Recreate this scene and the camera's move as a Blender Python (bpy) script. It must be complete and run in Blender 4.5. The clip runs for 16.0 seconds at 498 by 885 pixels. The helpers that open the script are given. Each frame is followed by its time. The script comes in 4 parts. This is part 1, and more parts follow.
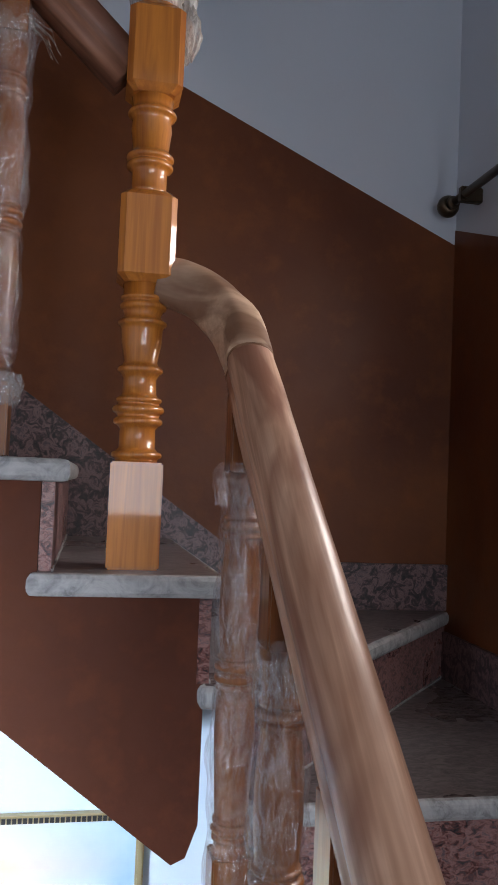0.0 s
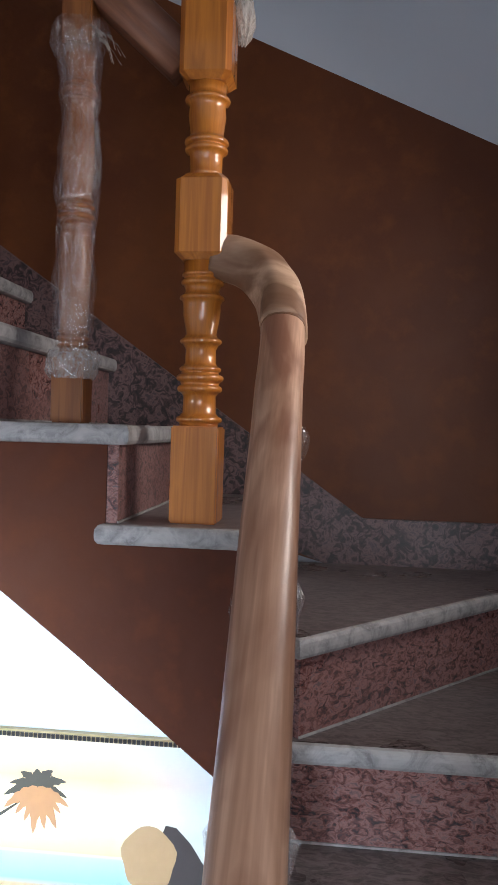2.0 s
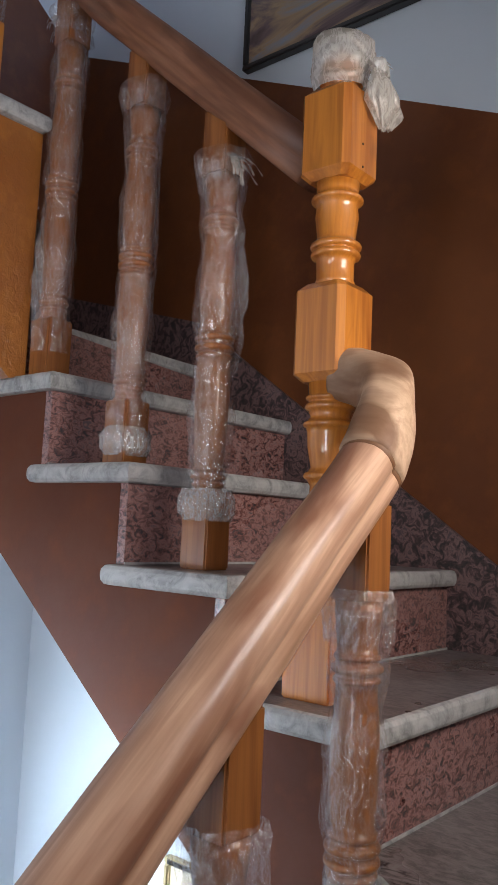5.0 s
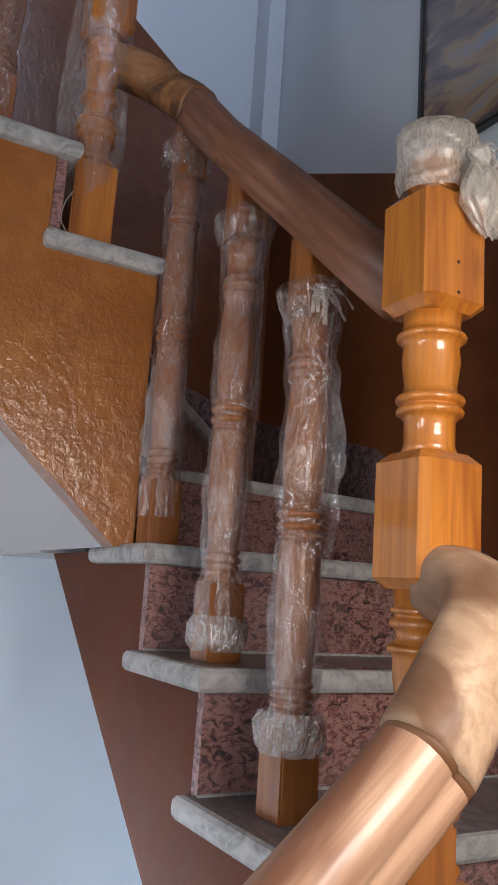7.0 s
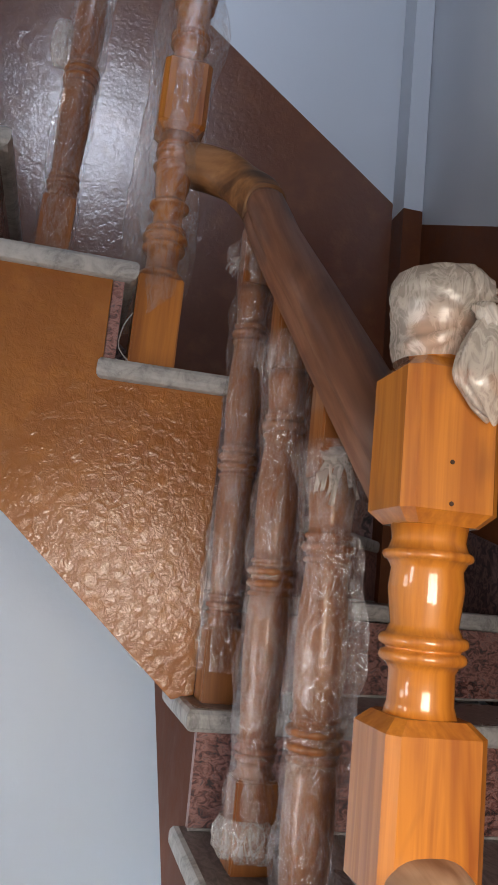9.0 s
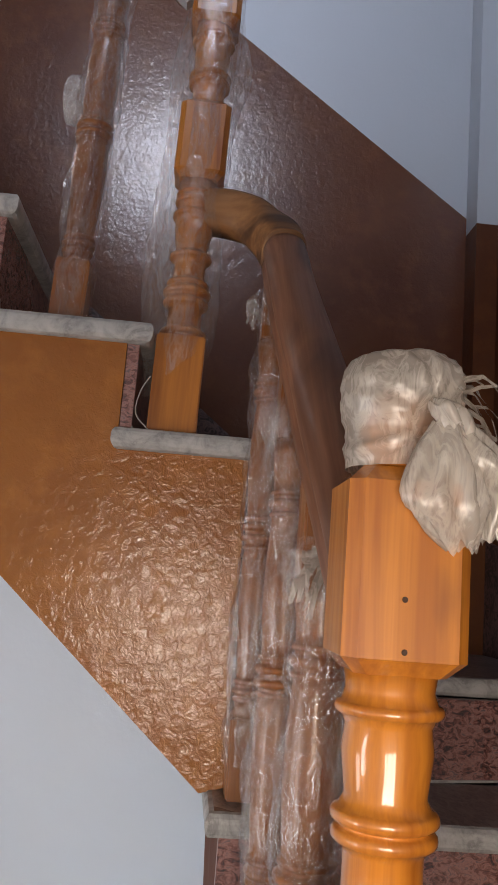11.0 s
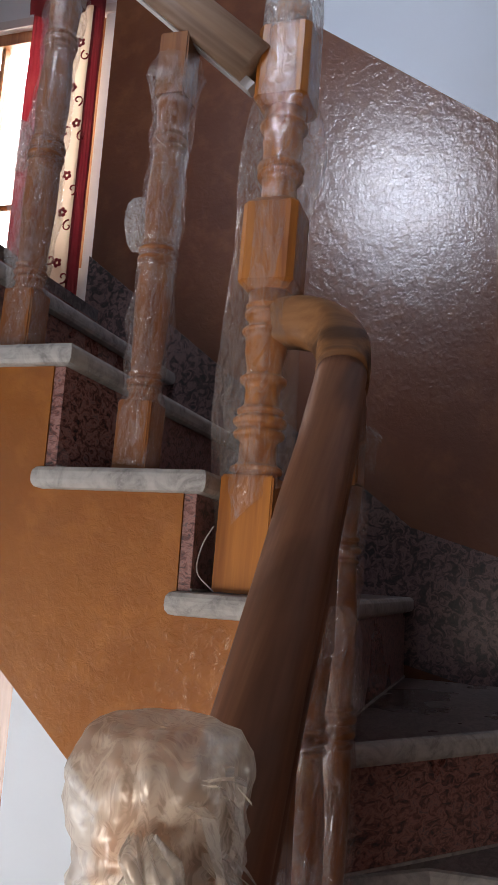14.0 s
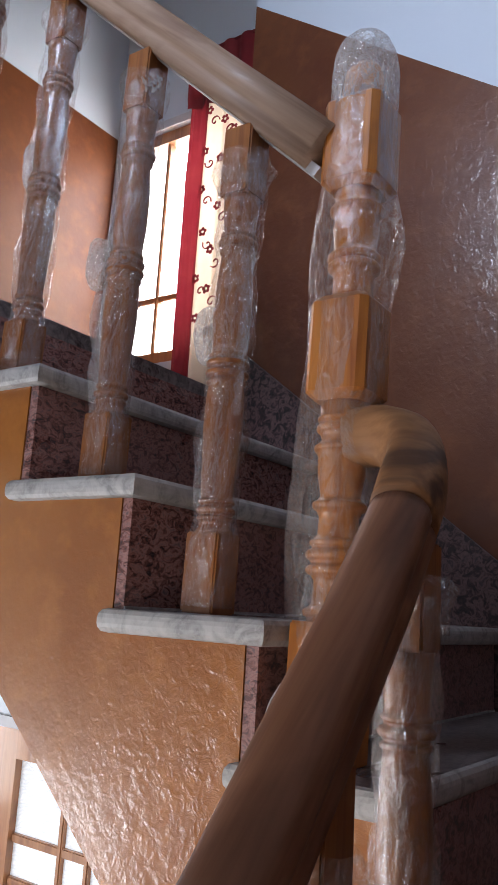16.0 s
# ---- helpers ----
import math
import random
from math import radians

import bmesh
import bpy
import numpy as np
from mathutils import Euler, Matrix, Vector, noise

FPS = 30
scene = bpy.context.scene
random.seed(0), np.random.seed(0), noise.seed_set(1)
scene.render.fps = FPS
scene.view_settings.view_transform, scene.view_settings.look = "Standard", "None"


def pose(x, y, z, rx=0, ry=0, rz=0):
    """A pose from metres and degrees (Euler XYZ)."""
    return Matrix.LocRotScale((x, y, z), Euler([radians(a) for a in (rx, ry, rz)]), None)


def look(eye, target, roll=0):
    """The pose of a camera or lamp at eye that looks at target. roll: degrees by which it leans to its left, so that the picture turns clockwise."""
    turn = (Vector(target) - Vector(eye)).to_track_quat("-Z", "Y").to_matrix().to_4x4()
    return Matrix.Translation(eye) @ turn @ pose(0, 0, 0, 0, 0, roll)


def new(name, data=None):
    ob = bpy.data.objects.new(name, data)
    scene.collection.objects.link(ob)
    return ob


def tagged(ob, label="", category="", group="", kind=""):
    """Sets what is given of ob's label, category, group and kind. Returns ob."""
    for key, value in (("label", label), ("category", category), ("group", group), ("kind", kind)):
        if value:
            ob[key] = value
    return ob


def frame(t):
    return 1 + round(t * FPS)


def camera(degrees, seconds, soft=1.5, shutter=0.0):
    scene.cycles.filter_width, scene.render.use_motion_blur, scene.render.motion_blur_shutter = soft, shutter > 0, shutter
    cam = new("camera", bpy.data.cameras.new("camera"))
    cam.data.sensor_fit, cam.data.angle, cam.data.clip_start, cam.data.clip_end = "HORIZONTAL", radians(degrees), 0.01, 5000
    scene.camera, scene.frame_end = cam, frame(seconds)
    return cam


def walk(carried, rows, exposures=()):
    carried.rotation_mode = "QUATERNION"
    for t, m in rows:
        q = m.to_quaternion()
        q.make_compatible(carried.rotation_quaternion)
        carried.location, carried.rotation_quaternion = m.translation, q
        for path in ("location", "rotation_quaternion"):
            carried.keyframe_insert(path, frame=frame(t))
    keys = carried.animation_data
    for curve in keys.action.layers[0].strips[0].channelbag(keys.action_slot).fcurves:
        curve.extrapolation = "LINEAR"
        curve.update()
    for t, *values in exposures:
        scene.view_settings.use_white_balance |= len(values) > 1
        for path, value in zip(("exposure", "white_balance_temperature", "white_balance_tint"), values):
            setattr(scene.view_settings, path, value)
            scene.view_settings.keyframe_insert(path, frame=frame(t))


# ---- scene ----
cam = camera(34.3, 16.0)
METRES, EYE, TILT, LEAN, TURN = 3.0, 1.5, 2.71, -2.37, -11.0
ROWS = [
    (0.0, 0.0, 0.0, 0.0, 0.0, 0.0, -0.0),
    (0.5, 0.0343, -0.0039, -0.0002, 3.76, 0.01, 0.4),
    (1.0, 0.0756, -0.025, 0.0061, 11.32, -0.29, 0.84),
    (1.5, 0.0942, -0.0292, 0.0062, 14.53, -1.97, 1.2),
    (2.0, 0.1115, -0.0122, 0.002, 17.03, -2.75, 1.35),
    (2.5, 0.1319, 0.013, 0.002, 20.9, -2.52, 1.21),
    (3.0, 0.172, 0.0355, 0.0009, 27.73, -2.42, 1.19),
    (3.5, 0.2021, 0.055, 0.0036, 35.1, -1.63, 1.12),
    (6.0, 0.2286, 0.2353, 0.0393, 61.66, 11.7, -0.16),
    (6.5, 0.2221, 0.262, 0.0605, 68.09, 12.01, -0.56),
    (7.0, 0.2104, 0.295, 0.0792, 71.16, 12.05, -0.41),
    (7.5, 0.203, 0.3165, 0.1071, 74.88, 12.1, -0.61),
    (8.0, 0.1992, 0.3371, 0.123, 77.36, 12.55, -0.33),
    (8.5, 0.1904, 0.3711, 0.1405, 83.36, 12.6, -1.6),
    (9.0, 0.1915, 0.3958, 0.1654, 87.31, 12.33, -2.57),
    (11.5, 0.146, 0.4681, 0.2133, 99.66, 12.74, -1.9),
    (12.0, 0.1281, 0.4931, 0.2264, 104.38, 12.56, -2.3),
    (12.5, 0.1159, 0.5193, 0.248, 110.26, 12.49, -3.14),
    (13.0, 0.1115, 0.5408, 0.2726, 113.62, 12.7, -3.31),
    (13.5, 0.1013, 0.5478, 0.2877, 116.33, 12.71, -2.56),
    (14.0, 0.0785, 0.5532, 0.2958, 118.52, 12.68, -2.37),
    (14.5, 0.0445, 0.564, 0.3067, 122.56, 12.56, -2.91),
    (15.0, 0.0184, 0.5762, 0.3258, 127.61, 12.66, -3.96),
    (15.5, 0.0132, 0.584, 0.3446, 130.79, 13.59, -3.2),
    (16.0, -0.0025, 0.5927, 0.3529, 135.33, 15.11, -3.17),
]
EXPOSURES = [(0.0, -0.3, 5900, 13), (1.5, -0.35, 6000, 14), (2.5, -0.3, 6000, 14), (3.3, -0.1, 6200, 14), (3.7, 0.05, 6200, 13), (5.8, 0.1, 6000, 10), (7.0, 0.15, 6200, 11), (9.2, 0.15, 6700, 12), (12.0, 0.1, 6900, 15), (13.5, 0.3, 6900, 14), (14.5, 0.5, 6700, 13), (16.0, 0.7, 6300, 12)]
walk(cam, [(t, pose(0, 0, EYE, TILT, LEAN, TURN) @ pose(METRES * x, METRES * y, METRES * z, 90 + pitch, roll, yaw)) for t, x, y, z, yaw, pitch, roll in ROWS], EXPOSURES)
# The stair winds left round a narrow open well; x runs along the north wall, y towards it.

# ---- the plan ----
NORTH, WEST, EAST, SOUTH = 2.05, -1.62, 0.95, -3.0
FLOOR, LANDING, CEIL = -0.06, 3.24, 5.9
WELL_E, WELL_N, WELL_W = 0.262, 1.285, -0.64      # faces of the stringers round the well
Z = {-3: 0.117, -2: 0.294, -1: 0.471, 0: 0.648, 1: 0.825, 2: 1.0, 3: 1.175, 4: 1.347, 5: 1.522, 6: 1.700, 7: 1.882, 8: 2.062, 9: 2.245, 10: 2.443, 11: 2.626, 12: 2.832, 13: 3.04, 14: LANDING}

# ---- world, sun, window light ----
world = bpy.data.worlds.new("sky")
scene.world = world
world.use_nodes = True
wn = world.node_tree
sky = wn.nodes.new("ShaderNodeTexSky")
sky.sky_type, sky.sun_disc = "NISHITA", False
sky.sun_elevation, sky.sun_rotation = radians(48), radians(80)
wn.links.new(sky.outputs[0], wn.nodes["Background"].inputs[0])
wn.nodes["Background"].inputs[1].default_value = 0.06


def area_lamp(name, eye, target, w, hgt, watts, colour, spread=180):
    lamp = bpy.data.lights.new(name, "AREA")
    lamp.shape, lamp.size, lamp.size_y, lamp.energy, lamp.color = "RECTANGLE", w, hgt, watts, colour
    lamp.spread = radians(spread)
    ob = new(name, lamp)
    ob.matrix_world = look(eye, target)
    return ob


sun = new("sun", bpy.data.lights.new("sun", "SUN"))
sun.data.energy, sun.data.angle, sun.data.color = 3.0, radians(0.5), (1.0, 0.95, 0.88)
sun.matrix_world = look((6, 3, 8), (0, 0, 0))
area_lamp("daylight_high_window", (EAST + 0.13, 0.90, 4.86), (-1.6, 1.05, 3.9), 0.62, 0.6, 8, (0.73, 0.82, 1.0), 80)
area_lamp("daylight_stair_window", (EAST + 0.06, 1.25, 2.0), (0.0, 1.25, 1.6), 0.46, 0.38, 7.5, (1.0, 0.90, 0.78), 140)
area_lamp("daylight_low_window", (WEST - 0.06, -0.24, 1.0), (-0.6, 2.05, 0.35), 0.74, 0.54, 48, (0.80, 0.92, 1.0), 62)
area_lamp("daylight_landing_window", (-2.26, -0.49, 4.2), (0, -0.2, 4.0), 0.6, 0.9, 8, (1.0, 0.97, 0.93))
area_lamp("daylight_south_window", (0.1, SOUTH - 0.05, 1.63), (0.1, 1.5, 1.3), 1.1, 0.8, 18, (0.98, 0.97, 0.95))
# unseen source, added to brighten the lower west wall and the upper stringer
area_lamp("fill_light_hall", (EAST + 0.06, -1.4, 1.3), (-1.6, 0.2, 1.3), 1.1, 1.1, 43, (0.95, 0.97, 1.0))

# ---- materials ----


class Mat:
    """A small helper round one node material."""

    def __init__(self, name):
        self.m = bpy.data.materials.new(name)
        self.m.use_nodes = True
        self.n, self.l = self.m.node_tree.nodes, self.m.node_tree.links
        self.p = self.n["Principled BSDF"]
        self.tc = self.n.new("ShaderNodeTexCoord")

    def map(self, scale=(1, 1, 1), rot=(0, 0, 0), src=None):
        k = self.n.new("ShaderNodeMapping")
        k.inputs["Scale"].default_value, k.inputs["Rotation"].default_value = scale, rot
        self.l.new(src or self.tc.outputs["Object"], k.inputs["Vector"])
        return k.outputs[0]

    def noise(self, scale, detail=4, rough=0.55, vec=None, distort=0.0):
        k = self.n.new("ShaderNodeTexNoise")
        k.inputs["Scale"].default_value, k.inputs["Detail"].default_value = scale, detail
        k.inputs["Roughness"].default_value, k.inputs["Distortion"].default_value = rough, distort
        self.l.new(vec or self.map(), k.inputs["Vector"])
        return k.outputs["Fac"]

    def ramp(self, fac, *stops):
        k = self.n.new("ShaderNodeValToRGB")
        e = k.color_ramp.elements
        while len(e) < len(stops):
            e.new(0.5)
        for i, (pos, col) in enumerate(stops):
            e[i].position, e[i].color = pos, (*col, 1) if len(col) == 3 else col
        self.l.new(fac, k.inputs[0])
        return k.outputs[0]

    def mix(self, fac, a, b, mode="MIX"):
        k = self.n.new("ShaderNodeMix")
        k.data_type, k.blend_type = "RGBA", mode
        for val, sock in ((fac, k.inputs[0]), (a, k.inputs[6]), (b, k.inputs[7])):
            if isinstance(val, (int, float)):
                sock.default_value = val
            elif isinstance(val, tuple):
                sock.default_value = (*val, 1)
            else:
                self.l.new(val, sock)
        return k.outputs[2]

    def value(self, fac, lo, hi, a=0.3, b=0.7):
        k = self.n.new("ShaderNodeMapRange")
        for i, v in enumerate((a, b, lo, hi)):
            k.inputs[i + 1].default_value = v
        self.l.new(fac, k.inputs[0])
        return k.outputs[0]

    def bump(self, height, strength, dist=0.01, normal=None):
        k = self.n.new("ShaderNodeBump")
        k.inputs["Strength"].default_value, k.inputs["Distance"].default_value = strength, dist
        self.l.new(height, k.inputs["Height"])
        if normal:
            self.l.new(normal, k.inputs["Normal"])
        return k.outputs[0]

    def set(self, **kw):
        for key, v in kw.items():
            s = self.p.inputs[key.replace("_", " ")]
            if isinstance(v, (int, float)):
                s.default_value = v
            elif isinstance(v, tuple):
                s.default_value = (*v, 1)
            else:
                self.l.new(v, s)
        return self.m


def white_paint(name, col=(0.74, 0.77, 0.8), rough=0.45):
    k = Mat(name)
    a = k.noise(1.3, 5)
    b = k.noise(60, 3)
    c = k.mix(k.value(a, 0, 0.35), col, tuple(v * 0.86 for v in col))
    return k.set(Base_Color=c, Roughness=rough, Normal=k.bump(b, 0.15, 0.003, k.bump(a, 0.1, 0.02)))


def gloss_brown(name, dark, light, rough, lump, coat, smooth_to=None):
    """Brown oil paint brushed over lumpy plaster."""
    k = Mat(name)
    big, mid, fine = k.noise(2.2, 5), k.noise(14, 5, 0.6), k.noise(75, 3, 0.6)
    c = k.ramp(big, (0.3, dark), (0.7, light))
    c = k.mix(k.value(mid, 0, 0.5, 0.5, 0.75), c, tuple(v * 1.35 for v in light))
    lumps = k.noise(48, 4, 0.65, None, 0.4)
    if smooth_to:
        # the plaster is smooth at the landing end and lumpy at the well corner
        sep, mul = k.n.new("ShaderNodeSeparateXYZ"), k.n.new("ShaderNodeMath")
        k.l.new(k.map(), sep.inputs[0])
        mul.operation = "MULTIPLY"
        k.l.new(lumps, mul.inputs[0])
        k.l.new(k.value(sep.outputs[1], 0.12, 1.0, *smooth_to), mul.inputs[1])
        lumps = mul.outputs[0]
    n = k.bump(fine, lump * 0.5, 0.0008, k.bump(lumps, lump, 0.0026, k.bump(big, 0.3, 0.012)))
    return k.set(Base_Color=c, Roughness=k.value(mid, rough + 0.15, rough + 0.3), Normal=n, Coat_Weight=coat, Coat_Roughness=rough, Coat_Normal=n, Specular_IOR_Level=0.28)


def wood(name, dark, light, knot, rough, axis=2, scale=1.0, coat=0.6, turn=(0, 0, 0), streak=(0.58, 0.72), varnish=0.11):
    k = Mat(name)
    lay = k.map((1, 1, 1), tuple(radians(a) for a in turn))
    s = [26 * scale] * 3
    s[axis] = 1.6 * scale
    v = k.map(tuple(s), src=lay)
    g = k.noise(1.0, 4, 0.6, v, 0.6)
    s2 = [90 * scale] * 3
    s2[axis] = 3
    fine = k.noise(1.0, 3, 0.6, k.map(tuple(s2), src=lay))
    s3 = [9] * 3
    s3[axis] = 2.5
    kn = k.noise(1.0, 3, 0.5, k.map(tuple(s3), src=lay), 1.2)
    c = k.ramp(g, (0.3, dark), (0.5, light), (0.68, tuple((a + b) / 2 for a, b in zip(dark, light))))
    c = k.mix(k.value(fine, 0, 0.45, 0.42, 0.68), c, dark)
    c = k.mix(k.value(kn, 0, 0.85, *streak), c, knot)
    return k.set(Base_Color=c, Roughness=k.value(fine, rough, rough + 0.12), Normal=k.bump(g, 0.12, 0.004), Coat_Weight=coat, Coat_Roughness=varnish, Coat_Normal=k.bump(g, 0.1, 0.003))


def granite(name, cols, rough, scale=1.0, stretch=(1, 1, 1), dust=0.25):
    k = Mat(name)
    v = k.map(tuple(scale * q for q in stretch))
    blotch, speck = k.noise(26, 5, 0.65, v, 1.2), k.noise(120, 3, 0.7, v)
    cloud = k.noise(3.0, 4)
    c = k.ramp(blotch, (0.36, cols[0]), (0.46, cols[1]), (0.56, cols[2]), (0.66, cols[3]))
    c = k.mix(k.value(speck, 0, 0.6, 0.5, 0.7), c, cols[3])
    c = k.mix(k.value(cloud, 0.03, dust, 0.4, 0.65), c, (0.36, 0.35, 0.36))
    return k.set(Base_Color=c, Roughness=k.value(cloud, rough, rough + 0.2), Normal=k.bump(speck, 0.05, 0.002))


def film(name, clear, rough, milk, tint=(0.86, 0.84, 0.82), crush=1.0):
    """Thin crumpled packing film: mostly clear, with glossy creases and a little milkiness."""
    k = Mat(name)
    cre = k.noise(46, 4, 0.6, k.map((1, 1, 0.4)), 1.5)
    crum = k.noise(190, 3, 0.6, k.map((1, 1, 0.5)), 1.0)
    bump = k.bump(crum, 0.7 * crush, 0.004, k.bump(cre, 1.0 * crush, 0.014))
    gl, df, tr = k.n.new("ShaderNodeBsdfGlossy"), k.n.new("ShaderNodeBsdfDiffuse"), k.n.new("ShaderNodeBsdfTransparent")
    gl.inputs["Color"].default_value, gl.inputs["Roughness"].default_value = (1, 1, 1, 1), rough
    df.inputs["Color"].default_value = (*tint, 1)
    m1, m2 = k.n.new("ShaderNodeMixShader"), k.n.new("ShaderNodeMixShader")
    m1.inputs[0].default_value = milk
    # thin creases run where the noise crosses its middle
    ridge = k.ramp(cre, (0.40, (0, 0, 0)), (0.47, (1, 1, 1)), (0.50, (1, 1, 1)), (0.58, (0, 0, 0)))
    fac = k.value(ridge, 1 - clear - 0.06, 1 - clear + 0.16, 0.0, 1.0)
    for a, b in ((bump, gl.inputs["Normal"]), (gl.outputs[0], m1.inputs[1]), (df.outputs[0], m1.inputs[2]), (fac, m2.inputs[0]),
                 (tr.outputs[0], m2.inputs[1]), (m1.outputs[0], m2.inputs[2]), (m2.outputs[0], k.n["Material Output"].inputs[0])):
        k.l.new(a, b)
    return k.m


def plain(name, col, rough=0.5, metal=0.0, bumpy=0.1):
    k = Mat(name)
    a = k.noise(30, 3)
    return k.set(Base_Color=k.mix(k.value(a, 0, 0.3), col, tuple(v * 0.8 for v in col)), Roughness=rough, Metallic=metal, Normal=k.bump(a, bumpy, 0.003))


def glow(name, col, strength):
    k = Mat(name)
    e = k.n.new("ShaderNodeEmission")
    e.inputs[0].default_value, e.inputs[1].default_value = (*col, 1), strength
    k.l.new(e.outputs[0], k.n["Material Output"].inputs[0])
    return k.m


M_WHITE = white_paint("white_wall_paint", (0.61, 0.665, 0.735))
# for unseen walls and ceilings only, mid-toned so that less light bounces back
M_UNSEEN_CREAM = white_paint("unseen_hall_cream", (0.46, 0.42, 0.36), 0.6)
M_SOFFIT = white_paint("white_soffit_paint", (0.54, 0.53, 0.55), 0.6)
M_DADO = gloss_brown("brown_dado_gloss", (0.088, 0.0215, 0.0060), (0.158, 0.0490, 0.0120), 0.36, 0.3, 0.15)
M_DADO_LUMPY = gloss_brown("brown_dado_gloss_lumpy", (0.10, 0.026, 0.010), (0.16, 0.052, 0.018), 0.15, 0.5, 0.8)
# same paint as the lumpy stringer, coloured darker for the weaker light here
M_PANEL_SHADED = gloss_brown("brown_stringer_shaded", (0.080, 0.020, 0.009), (0.120, 0.034, 0.013), 0.46, 0.2, 0.0)
# lit copy of that paint, on lumpier plaster
M_PANEL_LUMPY_LIT = gloss_brown("brown_stringer_lumpy_lit", (0.25, 0.078, 0.013), (0.39, 0.148, 0.028), 0.15, 1.0, 0.9, (0.7, 1.08))
M_PINE = wood("varnished_pine", (0.31, 0.080, 0.007), (0.60, 0.215, 0.024), (0.18, 0.05, 0.01), 0.4, coat=1.0, varnish=0.045)
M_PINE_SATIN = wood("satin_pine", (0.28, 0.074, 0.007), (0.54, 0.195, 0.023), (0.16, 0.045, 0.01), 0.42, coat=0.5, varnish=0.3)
M_BALUSTER = wood("stained_pine", (0.14, 0.042, 0.011), (0.31, 0.112, 0.028), (0.09, 0.03, 0.010), 0.3, coat=0.4)
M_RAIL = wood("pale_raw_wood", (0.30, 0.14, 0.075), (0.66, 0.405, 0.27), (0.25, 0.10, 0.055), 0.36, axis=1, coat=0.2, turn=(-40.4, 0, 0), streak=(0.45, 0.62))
# the same rail wood with the shade on the middle flight coloured in
M_RAIL_SHADED = wood("shaded_raw_wood", (0.15, 0.058, 0.032), (0.28, 0.122, 0.066), (0.08, 0.03, 0.016), 0.46, axis=0, coat=0.03, turn=(0, -43, 0), streak=(0.50, 0.68))
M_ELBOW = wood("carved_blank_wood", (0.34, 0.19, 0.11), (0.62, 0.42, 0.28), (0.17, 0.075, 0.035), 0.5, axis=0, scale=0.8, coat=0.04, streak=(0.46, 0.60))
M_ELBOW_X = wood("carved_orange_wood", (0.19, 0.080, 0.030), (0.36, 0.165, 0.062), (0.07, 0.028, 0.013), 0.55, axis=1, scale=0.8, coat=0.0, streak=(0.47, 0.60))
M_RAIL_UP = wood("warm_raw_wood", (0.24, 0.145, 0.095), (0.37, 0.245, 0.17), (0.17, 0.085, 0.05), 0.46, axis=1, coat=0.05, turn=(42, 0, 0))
M_TREAD = granite("grey_granite", ((0.04, 0.032, 0.031), (0.10, 0.08, 0.077), (0.19, 0.152, 0.148), (0.22, 0.19, 0.19)), 0.22, 1.1, (1, 2.2, 1), dust=0.3)
M_NOSE = granite("sawn_granite_edge", ((0.24, 0.235, 0.23), (0.36, 0.355, 0.35), (0.46, 0.455, 0.445), (0.52, 0.515, 0.50)), 0.45, 0.8, dust=0.3)
M_RISER = granite("pink_granite", ((0.03, 0.022, 0.025), (0.19, 0.072, 0.06), (0.41, 0.21, 0.185), (0.15, 0.105, 0.11)), 0.2, 2.0, (1, 1, 1.6), dust=0.12)
M_SKIRT = granite("dark_granite", ((0.012, 0.010, 0.012), (0.05, 0.026, 0.028), (0.22, 0.13, 0.125), (0.07, 0.05, 0.055)), 0.30, 1.6, dust=0.02)
M_FILM = film("packing_film", 0.85, 0.07, 0.30, (0.50, 0.44, 0.43), 0.85)
M_BUN = film("knotted_film", 0.56, 0.32, 0.84, (0.66, 0.60, 0.53), 0.16)
M_TIE = film("bunched_film", 0.62, 0.14, 0.62, (0.74, 0.70, 0.67))
M_SLEEVE = film("loose_film", 0.85, 0.09, 0.42, (0.70, 0.66, 0.64), 0.35)
M_FLOOR = plain("hall_floor_tile", (0.34, 0.3, 0.26), 0.25)
M_GLUE = plain("dried_brown_glue", (0.20, 0.09, 0.04), 0.5)
M_FRAMEWOOD = wood("window_frame_wood", (0.26, 0.10, 0.035), (0.38, 0.16, 0.06), (0.18, 0.06, 0.02), 0.35)
M_DAY = glow("daylight_backdrop", (1.0, 0.98, 0.96), 7.0)

# ---- mesh helpers ----


def part(name, bm, material, parent=None, label="", smooth=False):
    """Links a bmesh as one mesh object, under a thing or a part."""
    me = bpy.data.meshes.new(name)
    bmesh.ops.recalc_face_normals(bm, faces=bm.faces)
    bm.to_mesh(me)
    bm.free()
    me.materials.append(material)
    if smooth:
        for f in me.polygons:
            f.use_smooth = True
    ob = new(name, me)
    if parent:
        ob.parent = parent
    if label:
        ob["label"] = label
    return ob


def thing(name, label, category, group="", kind="", at=(0, 0, 0)):
    ob = new(name)
    ob.empty_display_size = 0.1
    ob.location = at
    return tagged(ob, label, category, group, kind)


def box(bm, x0, x1, y0, y1, z0, z1, bevel=0.0):
    vs = [bm.verts.new((x, y, z)) for x in (x0, x1) for y in (y0, y1) for z in (z0, z1)]
    fs = [bm.faces.new([vs[i] for i in q]) for q in ((0, 1, 3, 2), (4, 6, 7, 5), (0, 4, 5, 1), (2, 3, 7, 6), (0, 2, 6, 4), (1, 5, 7, 3))]
    if bevel:
        es = list({e for f in fs for e in f.edges})
        bmesh.ops.bevel(bm, geom=es, offset=bevel, segments=2, affect="EDGES")
    return bm


